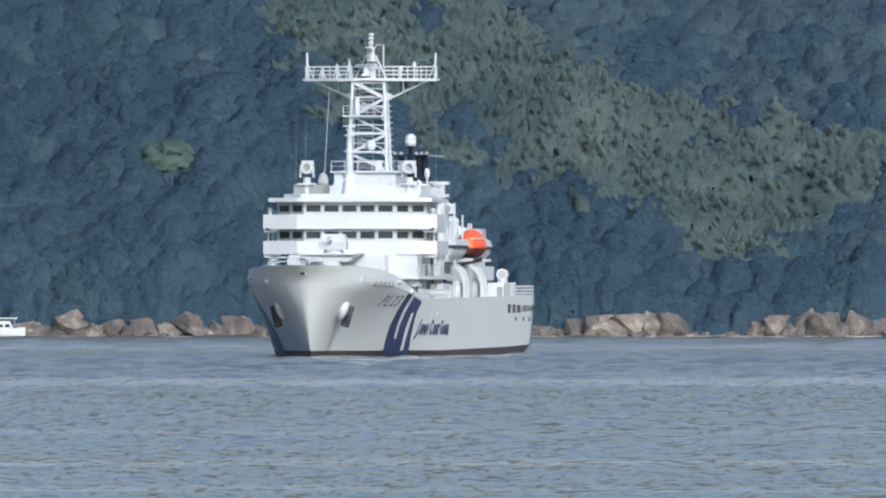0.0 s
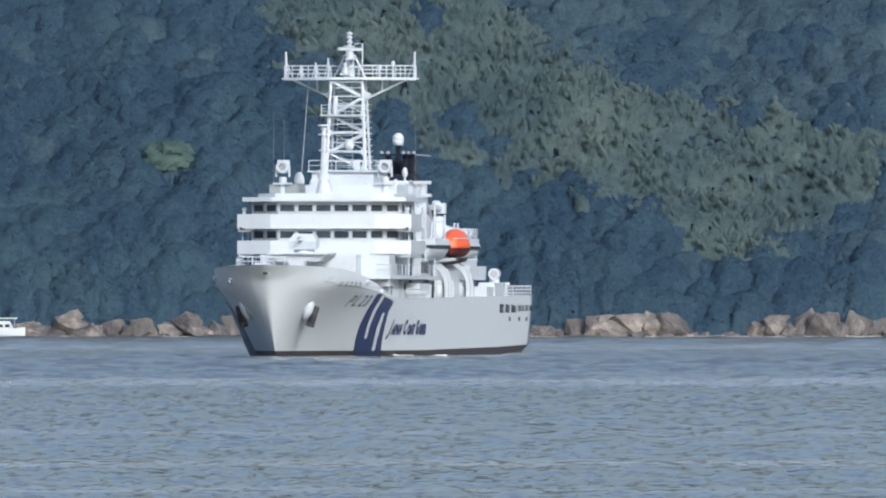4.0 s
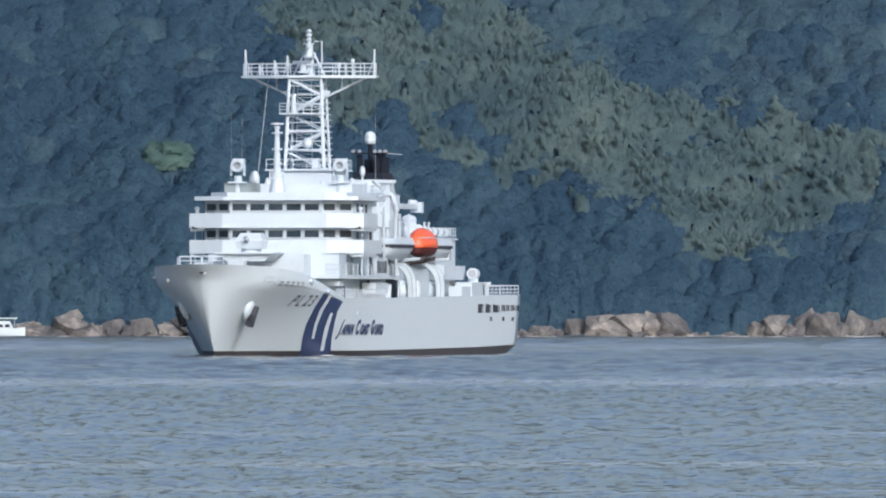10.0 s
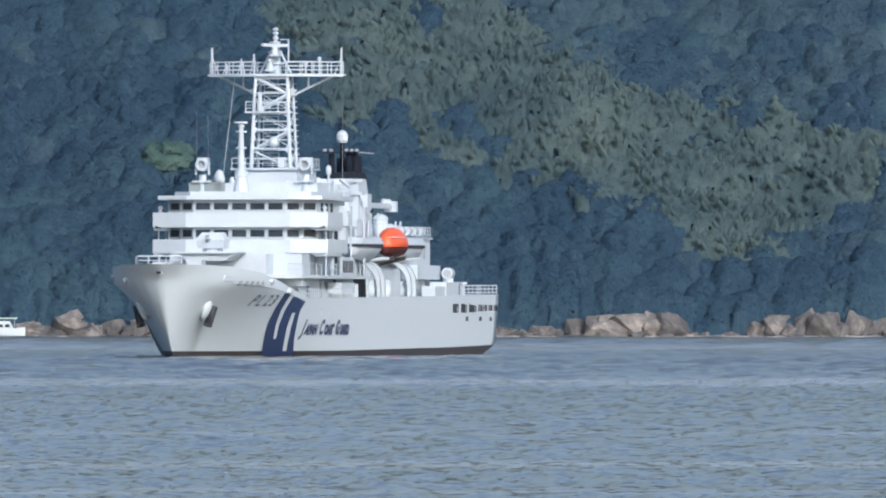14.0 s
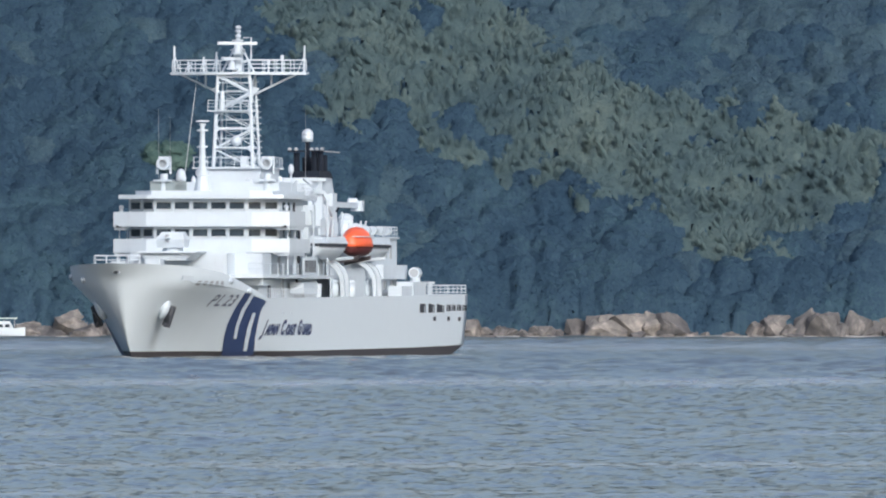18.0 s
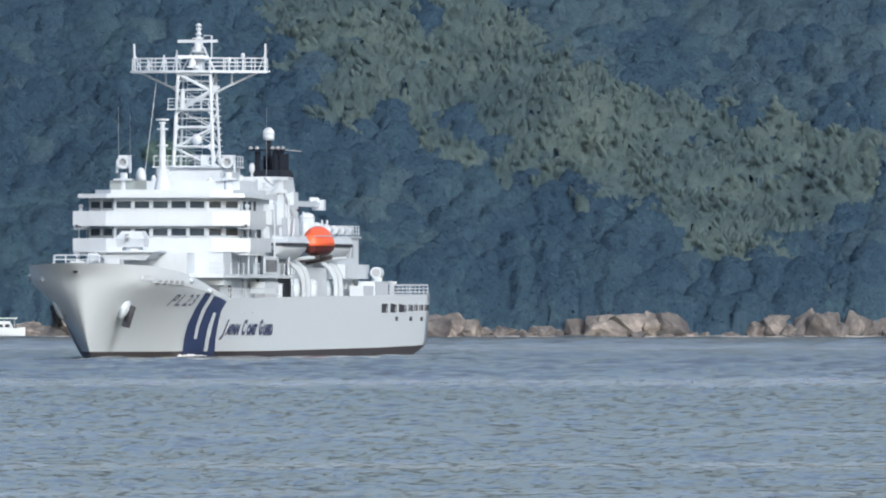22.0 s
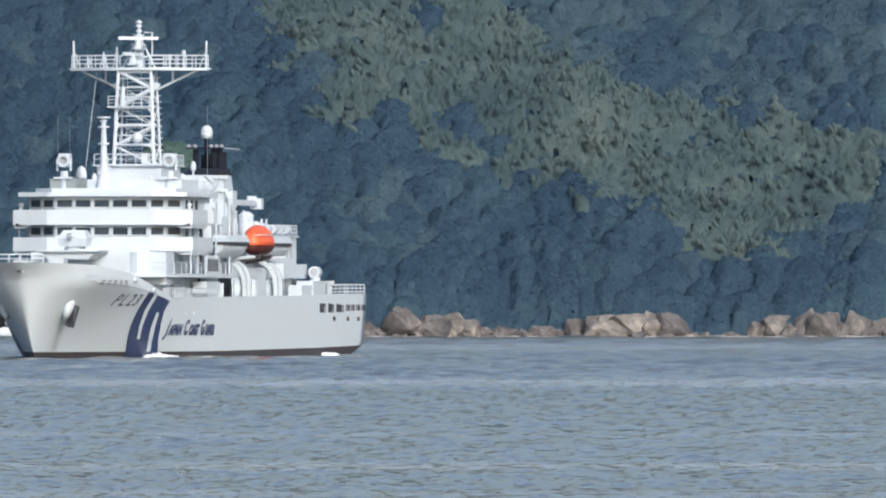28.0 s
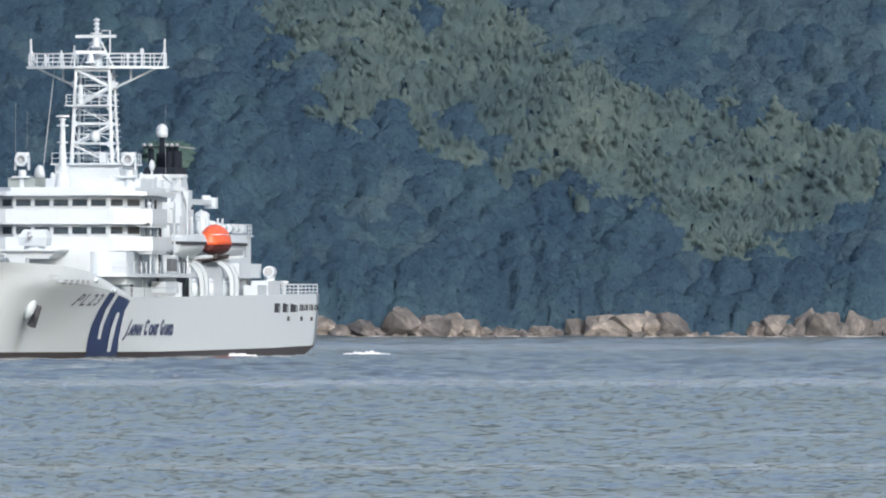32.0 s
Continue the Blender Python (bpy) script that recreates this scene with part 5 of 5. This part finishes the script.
def build_funnel():
    bm = new_bm()
    loft(bm, [[(-19.5, -2.3, 11.3), (-19.5, 2.3, 11.3), (-30, 2.3, 11.3), (-30, -2.3, 11.3)], [(-20.5, -1.9, 16.9), (-20.5, 1.7, 16.9), (-29, 1.7, 16.9), (-29, -1.9, 16.9)]])
    funnel = part("funnel", bm, WHITE, ship, "white funnel casing with black exhaust stacks", bevel=0.2)
    bm = new_bm()
    loft(bm, [[(-21, -1.0, 16.9), (-21, 2.0, 16.9), (-28, 2.0, 16.9), (-28, -1.0, 16.9)], [(-21.5, -0.9, 17.55), (-21.5, 1.9, 17.55), (-27, 1.9, 17.55), (-27, -0.9, 17.55)]])
    part("funnel_cap", bm, BLACK, funnel, bevel=0.1)
    for uu, v, r, z in ((-22.6, -0.5, 0.30, 19.3), (-22.6, 1.2, 0.32, 19.45), (-22.6, 1.78, 0.28, 19.4), (-25.0, 0.25, 0.42, 18.9), (-26.2, 1.5, 0.30, 19.1), (-26.2, -0.4, 0.26, 18.9)):
        part("exhaust_pipe", tube(new_bm(), (uu, v, 17.5), (uu, v, z), r, r * 0.94, 12), BLACK, funnel)
    for v in (-1.05, -0.45, 1.05, 1.55, 2.05):
        part("stack_lamp", ball(new_bm(), (-22.0, v, 19.62), 0.20, 0.20, 0.17, 10, 6), GREY, funnel)
    part("stack_aerial", tube(new_bm(), (-22.2, 2.0, 19.45), (-22.2, 3.7, 19.3), 0.05, n=5), GREY, funnel)
    bm = new_bm()
    block(bm, -22.3, -21.9, -1.2, 2.2, 19.35, 19.5)
    part("stack_crossbar", bm, BLACK, funnel)
    part("aft_mast", tube(new_bm(), (-24, 0.28, 17), (-24, 0.28, 20.4), 0.3, 0.22, 10), BLACK, funnel)
    bm = new_bm()
    tube(bm, (-24, 0.28, 20.35), (-24, 0.28, 20.95), 0.50, 0.56, 14)
    ball(bm, (-24, 0.28, 20.95), 0.56, 0.56, 0.62, 16, 8, cut=0.0)
    part("radome", bm, WHITE, funnel, "white rounded satellite dome", smooth=True)


build_funnel()
bm = new_bm()
ball(bm, (14.5, 5.95, 17.35), 0.27, 0.27, 0.5, 12, 8)
part("radome", bm, WHITE, ship, smooth=True)
part("radome_post", tube(new_bm(), (14.5, 5.95, 14.9), (14.5, 5.95, 16.9), 0.1, n=6), WHITE, ship)
for uu, v, z, r, h in ((9.5, 4.9, 14.9, 0.55, 1.5), (7, 5.3, 14.9, 0.4, 1.2), (11.5, 5.2, 14.9, 0.35, 1.2)):
    solid("deck_locker", [(uu + r, v - r), (uu + r, v + r), (uu - r, v + r), (uu - r, v - r)], z, z + h, bevel=0.1)


def build_davit_tower():
    """White derrick post with stays beside the funnel."""
    bm = new_bm()
    block(bm, -2.4, -1.6, 4.9, 5.9, 11.3, 16.6)
    tower = part("derrick_post", bm, WHITE, ship, "white derrick post with raking struts", bevel=0.08)
    for a, b, r in (((-2, 5.4, 16.2), (4, 5.6, 14.9), 0.16), ((-2, 5.4, 16.0), (-8, 5.6, 13.2), 0.16), ((-2, 5.0, 14.8), (-2, 3.2, 16.6), 0.12), ((-2, 5.2, 15.6), (6, 5.4, 16.6), 0.1), ((2, 5.4, 13.6), (-2, 5.4, 15.2), 0.14)):
        part("strut", tube(new_bm(), a, b, r, n=6), WHITE, tower)
    for z in (15.2, 16.4):
        bm = new_bm()
        block(bm, -2.7, -1.3, 4.7, 6.3, z, z + 0.3)
        part("sheave_head", bm, WHITE, tower, bevel=0.05)


build_davit_tower()


def build_crane():
    bm = new_bm()
    tube(bm, (-22.5, 2.6, 11.3), (-22.5, 2.6, 14.2), 0.75, 0.65, 12)
    crane = part("deck_crane", bm, WHITE, ship, "white deck crane with its boom stowed aft")
    bm = new_bm()
    block(bm, -23.6, -21.4, 1.9, 3.2, 13.9, 15.45)
    part("crane_cab", bm, WHITE, crane, bevel=0.15)
    bm = new_bm()
    block(bm, -37.0, -22.5, 2.35, 2.95, 14.15, 14.65)
    part("boom", bm, WHITE, crane, bevel=0.05)
    for uu in (-33.5, -35, -36.4):
        part("boom_sheave", ball(new_bm(), (uu, 2.6, 14.8), 0.35, 0.25, 0.3, 10, 6), WHITE, crane)
    bm = new_bm()
    block(bm, -37.3, -36.1, 2.2, 3.3, 13.85, 14.85)
    part("boom_head", bm, WHITE, crane, bevel=0.1)
    part("boom_ram", tube(new_bm(), (-23.2, 2.6, 12.2), (-27.5, 2.6, 14.2), 0.2, 0.14, 8), BLACK, crane)


build_crane()


def boat_shell(length, beam, depth, z_keel, vee=1.0):
    """Rings of a small boat hull along u, gunwale up."""
    rings = []
    for i in range(13):
        s = i / 12
        full = math.sin(math.pi * min(1, max(0, 0.08 + 0.9 * s))) ** 0.45
        half = beam / 2 * full + 0.02
        rise = 0.5 * depth * abs(2 * s - 1) ** 3
        x = length * (s - 0.5)
        rings.append([(x, half * math.copysign(abs(math.cos(a)) ** vee, math.cos(a)), z_keel + depth + (depth - rise * 0.6) * math.sin(a) + rise * 0.2) for a in [math.pi + math.pi * k / 8 for k in range(9)]])
    return rings


def build_lifeboat():
    c = Vector((-9.4, 7.7, 0))
    bm = new_bm()
    rings = boat_shell(8.2, 2.6, 1.05, 9.35)
    loft(bm, [[Vector(p) + c for p in r] for r in rings])
    boat = part("lifeboat", bm, DARK_RED, ship, "enclosed orange lifeboat on its davits, dark red underside deepened for shade", smooth=True)
    bm = new_bm()
    rows = []
    for i in range(15):
        s = i / 14
        full = math.sin(math.pi * min(1, max(0, 0.05 + 0.9 * s))) ** 0.5
        half, h = 1.36 * full + 0.03, 1.85 * full ** 0.8 + 0.03
        rows.append([Vector((8.3 * (s - 0.5), half * math.cos(math.pi * k / 12), 10.32 + h * math.sin(math.pi * k / 12))) + c for k in range(13)])
    loft(bm, rows)
    part("canopy", bm, ORANGE, boat, "bright orange domed canopy", smooth=True)
    bm = new_bm()
    pipe(bm, [Vector((3.6, -0.9, 11.2)) + c, Vector((3.9, 0.6, 11.25)) + c, Vector((2.5, 1.2, 11.25)) + c, Vector((-2.5, 1.25, 11.25)) + c], 0.05)
    part("grab_line", bm, WHITE, boat)


build_lifeboat()


def build_work_boat(u, length, label):
    c = Vector((u, 7.2, 0))
    bm = new_bm()
    loft(bm, [[Vector(p) + c for p in r] for r in boat_shell(length, 2.3, 1.4, 9.0, 2.0)])
    boat = part("work_boat", bm, WHITE, ship, label, smooth=True)
    bm = new_bm()
    rows = []
    for i in range(13):
        s = i / 12
        full = math.sin(math.pi * min(1, max(0, 0.08 + 0.9 * s))) ** 0.45
        half = 1.13 * full + 0.05
        x = length * 1.01 * (s - 0.5)
        rows.append([Vector(p) + c for p in ((x, half + 0.08, 10.28), (x, half + 0.08, 10.56), (x, -half - 0.08, 10.56), (x, -half - 0.08, 10.28))])
    loft(bm, rows)
    part("fender", bm, DARK, boat, "black rubber gunwale fender")
    bm = new_bm()
    loft(bm, [[Vector(p) + c for p in ((length * 0.42, 0.85, 10.55), (-length * 0.45, 0.95, 10.55), (-length * 0.45, -0.95, 10.55), (length * 0.42, -0.85, 10.55))],
              [Vector(p) + c for p in ((length * 0.3, 0.6, 11.15), (-length * 0.4, 0.75, 11.2), (-length * 0.4, -0.75, 11.2), (length * 0.3, -0.6, 11.15))]])
    part("cover", bm, WHITE, boat, bevel=0.1)


for uu in (-6.6, -12.4):
    bm = new_bm()
    loft(bm, [[(uu - 0.3, 6.0, 8.6), (uu + 0.3, 6.0, 8.6), (uu + 0.3, 6.0, 9.0), (uu - 0.3, 6.0, 9.0)], [(uu - 0.3, 8.4, 9.1), (uu + 0.3, 8.4, 9.1), (uu + 0.3, 8.5, 9.5), (uu - 0.3, 8.5, 9.5)]])
    part("keel_cradle", bm, BOOT, ship, "dark red-brown boat cradle")
build_work_boat(2.9, 12.6, "white work boat with a black rubber fender")
build_work_boat(-20.6, 10.6, "smaller white work boat with a black rubber fender")


def davit(u):
    """A curved white davit arm that reaches from the deck edge in over the boat."""
    bm = new_bm()
    path = [(7.95, 5.3), (7.95, 6.6), (7.85, 7.5), (7.5, 8.2), (6.9, 8.7), (6.2, 9.0)]
    rings = []
    for v, w in path:
        d = 0.34
        rings.append([(u - 0.35, v - d / 2, w - d * 0.35), (u + 0.35, v - d / 2, w - d * 0.35), (u + 0.35, v + d / 2, w + d * 0.35), (u - 0.35, v + d / 2, w + d * 0.35)])
    loft(bm, rings)
    arm = part("davit", bm, WHITE, ship, "curved white boat davit arm", bevel=0.03)
    part("cradle", tube(new_bm(), (u, 6.1, 9.0), (u, 8.5, 9.25), 0.14, n=6), WHITE, arm)
    part("davit_fall", tube(new_bm(), (u, 6.3, 9.2), (u, 6.6, 12.8), 0.1, n=6), WHITE, arm)


for uu in (-1.0, -3.4, -17.6, -20.2):
    davit(uu)
for uu in (-1.5, -8.5, -18.5):
    bm = new_bm()
    tube(bm, (uu, 7.2, 5.4), (uu, 7.2, 6.9), 0.6, 0.55, 12)
    ball(bm, (uu, 7.2, 6.9), 0.6, 0.6, 0.4, 12, 6, cut=0.0)
    part("deck_vent", bm, WHITE, ship, smooth=True)

# white plate added to brighten the dark gap behind the davits
solid("boat_deck_fill_plate", [(-0.3, 6.85), (-0.3, 7.0), (-22.5, 7.0), (-22.5, 6.85)], 5.4, 8.3, bevel=0.02)
# life-raft canisters and vents stepped along the deckhouse top
for uu, v, z, r in ((-10.0, 4.2, 13.9, 0.6), (-17.5, 5.0, 12.6, 0.55), (-20.0, 4.7, 13.0, 0.75), (-24, 4.9, 12.3, 0.5), (-27, 5.0, 12.1, 0.6), (-31, 4.9, 12.0, 0.5)):
    bm = new_bm()
    tube(bm, (uu, v, 11.3), (uu, v, z), r, r * 0.95, 12)
    ball(bm, (uu, v, z), r, r, r * 0.7, 12, 6, cut=0.0)
    part("ventilator", bm, WHITE, ship, smooth=True)
for uu in (-26, -29.5, -33, -36.5):
    bm = new_bm()
    tube(bm, (uu - 0.8, 5.6, 11.95), (uu + 0.8, 5.6, 11.95), 0.42, n=12)
    part("liferaft_canister", bm, WHITE, ship, bevel=0.08)
for uu, z0, z1 in ((-32, 9.3, 10.6), (-34.5, 9.3, 10.6), (-37, 9.3, 10.6), (-34, 6.4, 7.2), (-37.5, 6.4, 7.2)):
    v = 5.9 if z0 > 8 else 5.95
    bm = new_bm()
    block(bm, uu - 0.4, uu + 0.4, v - 0.1, v + 0.06, z0, z1)
    part("louvre", bm, GREY, ship, bevel=0.02)

# grating panel at the ship's side
bm = new_bm()
block(bm, 12.6, 18.6, 7.86, 7.98, 7.72, 9.1)
panel = part("grating_panel", bm, WHITE, ship, bevel=0.03)
for i in range(9):
    bm = new_bm()
    block(bm, 13.0 + 0.62 * i, 13.36 + 0.62 * i, 7.9, 8.0, 7.85, 8.95)
    part("slat", bm, DARK, panel)

# side clutter abaft the bridge
for uu, v, z0, z1, s in ((13, 6.9, 9.85, 12.0, 0.5), (10, 6.9, 7.6, 9.3, 0.6), (6.5, 6.8, 9.85, 11.2, 0.7), (9, 6.2, 12.2, 13.6, 0.6), (5, 5.9, 12.2, 14.1, 0.5), (13, 7.2, 12.2, 13.4, 0.45)):
    solid("equipment_locker", [(uu + s, v - s), (uu + s, v + s), (uu - s, v + s), (uu - s, v - s)], z0, z1, bevel=0.08)
for uu, z0, z1 in ((11.5, 7.6, 12.2), (4.5, 7.6, 14.6), (-3, 9.8, 13.5)):
    part("stanchion", tube(new_bm(), (uu, 7.5, z0), (uu, 7.5, z1), 0.1, n=6), WHITE, ship)
solid("winch", [(18.5, 6.6), (18.5, 7.9), (11.5, 7.9), (11.5, 6.6)], 5.9, 6.9, bevel=0.1)
solid("winch_bed", [(17.5, 6.8), (17.5, 7.8), (12.5, 7.8), (12.5, 6.8)], 5.3, 5.92, GREY)
bm = new_bm()
tube(bm, (9, 7.3, 5.3), (9, 7.3, 6.8), 0.45, 0.5, 10)
part("deck_vent", bm, WHITE, ship)

# ---- after deck ----
rails([(-45.5, 8.0, 5.72), (-65.7, 8.1, 5.82)], 1.0, 3, 2.2, r=0.034)
rails([(-65.7, 8.1, 5.85), (-65.7, -8.1, 5.85)], 1.0, 3, 1.8, r=0.045)
rails([(-45.5, -8.0, 5.75), (-65.7, -8.1, 5.85)], 1.0, 3, 1.8, r=0.045)
solid("covered_winch", [(-32, 6.6), (-32, 7.9), (-37.5, 7.9), (-37.5, 6.6)], 5.6, 6.7, bevel=0.25)
solid("covered_winch", [(-37.5, 6.4), (-37.5, 8.0), (-44.5, 8.0), (-44.5, 6.4)], 5.6, 7.12, bevel=0.2)
bm = new_bm()
tube(bm, (-41.5, 7.5, 7.1), (-41.5, 7.5, 7.5), 0.5, n=10)
small = part("small_searchlight", bm, WHITE, ship)
part("lamp_drum", tube(new_bm(), (-42.2, 7.5, 7.95), (-40.8, 7.5, 7.95), 0.55, n=14), WHITE, small)
part("lamp_lens", tube(new_bm(), (-40.85, 7.5, 7.95), (-40.78, 7.5, 7.95), 0.4, n=14), GREY, small)
bm = new_bm()
tube(bm, (-49, 7.6, 5.7), (-49, 7.6, 6.9), 0.22, n=8)
tube(bm, (-49, 7.6, 6.9), (-49, 7.6, 7.15), 0.45, n=10)
part("capstan", bm, WHITE, ship)


# ---- breaking crests beside the hull ----
def foam_crest(seed, wide, high):
    """A low ridge of broken white water, in lumps that run together."""
    r = random.Random(seed)
    bm = new_bm()
    n = 22
    rings = []
    for i in range(n + 1):
        s = i / n
        swell = math.sin(math.pi * s) ** 0.6
        h = high * swell ** 0.5 * (0.55 + 1.2 * abs(noise.noise((s * 9, seed, 0)))) + 0.08
        x, y = wide * (s - 0.5), 0.25 * noise.noise((s * 4, seed, 5))
        half = 0.8 * swell + 0.1
        rings.append([(x, y - half, -0.15), (x, y - half * 0.6, h * 0.7), (x, y, h), (x, y + half * 0.6, h * 0.6), (x, y + half, -0.15)])
    loft(bm, rings, close=False, caps=False)
    ob = part("foam_crest", bm, FOAM, smooth=True)
    return tagged(ob, "short breaking crest of white foam beside the ship's hull", "foam", "foam crests along the hull")


CRESTS = [(foam_crest(2, 3.6, 0.36), 21.0, 26.0, -25.9, 2.9), (foam_crest(5, 4.4, 0.55), 24.2, 30.9, -29.8, 4.7), (foam_crest(9, 4.8, 0.5), 27.0, 33.0, -30.5, 4.65),
          (foam_crest(13, 4.4, 0.4), 29.6, 33.5, -26.4, 3.0), (foam_crest(17, 2.0, 0.22), 22.6, 25.5, -32.0, 3.2), (foam_crest(21, 1.8, 0.20), 26.4, 30.0, -26.5, 3.0),
          (foam_crest(25, 3.0, 0.20), 1.2, 4.6, -7.5, 1.2), (foam_crest(29, 2.2, 0.16), 2.0, 4.9, -2.5, 1.0), (foam_crest(33, 1.6, 0.2), 5.0, 8.6, -8.2, 0.1),
          (foam_crest(37, 2.0, 0.2), 8.2, 10.6, -11.0, 0.1), (foam_crest(41, 3.6, 0.25), 11.2, 13.6, -14.5, 1.0), (foam_crest(45, 2.4, 0.16), 11.5, 13.4, -10.5, 1.0),
          (foam_crest(49, 2.2, 0.2), 18.3, 21.6, -21.8, 0.6), (foam_crest(53, 2.8, 0.24), 18.8, 22.2, -18.6, 0.6)]


# ---- movement ----
SHIP_TRACK = [(0.0, -5.91, 1516.4, 5.937), (2.0, -6.74, 1513.67, 6.563), (4.0, -7.66, 1510.42, 7.289), (6.0, -8.68, 1506.71, 8.008), (8.0, -9.82, 1502.61, 8.654), (10.0, -11.09, 1498.19, 9.189), (12.0, -12.49, 1493.49, 9.601), (14.0, -14.01, 1488.58, 9.887), (16.0, -15.63, 1483.5, 10.058), (18.0, -17.33, 1478.32, 10.124), (20.0, -19.07, 1473.07, 10.101), (22.0, -20.85, 1467.82, 10.0), (24.0, -22.62, 1462.61, 9.831), (26.0, -24.39, 1457.49, 9.605), (28.0, -26.16, 1452.5, 9.331), (30.0, -27.97, 1447.68, 9.025), (32.0, -29.9, 1443.04, 8.713)]


def beside_hull(t, x):
    """Distance at which the port waterline of the ship stands x metres across, a step clear of the plating."""
    times = [row[0] for row in SHIP_TRACK]
    sx, sy, turn = (float(np.interp(t, times, [row[k] for row in SHIP_TRACK])) for k in (1, 2, 3))
    s, c = math.sin(radians(turn)), math.cos(radians(turn))
    side = [(-s * u + c * low_v(u), -c * u - s * low_v(u)) for u in range(58, -66, -2)]
    return sy + float(np.interp(x - sx, [p[0] for p in side], [p[1] for p in side])) - 2.5


def motions():
    """The ship comes on slowly, swinging a little to starboard and back."""
    track = SHIP_TRACK
    walk(ship, [(t, pose(x, y, 0, 0, 0, -90 - a)) for t, x, y, a in track])
    # each crest lifts out of the water, runs aft along the hull and sinks again
    for crest, born, gone, x, speed in CRESTS:
        rows = []
        for t in [0] + [born + (gone - born) * k / 6 for k in range(7)] + [32]:
            up = -0.75 if t <= born or t >= gone else 0.0
            if t <= 32 and (not rows or t > rows[-1][0]):
                at = x + speed * (min(max(t, born), gone) - born)
                rows.append((t, pose(at, beside_hull(t, at), up)))
        walk(crest, rows)
    # the radar bars turn once in two and a half seconds
    for bar, u, v, w, first in SCANNER_BARS:
        walk(bar, [(0.5 * k, pose(u, v, w, 0, 0, -144 * (0.5 * k - first))) for k in range(65)])
    walk(water, [(0, pose(1.0, 5, 0)), (16, pose(0, 0, 0)), (32, pose(-1.0, -5, 0))])


motions()
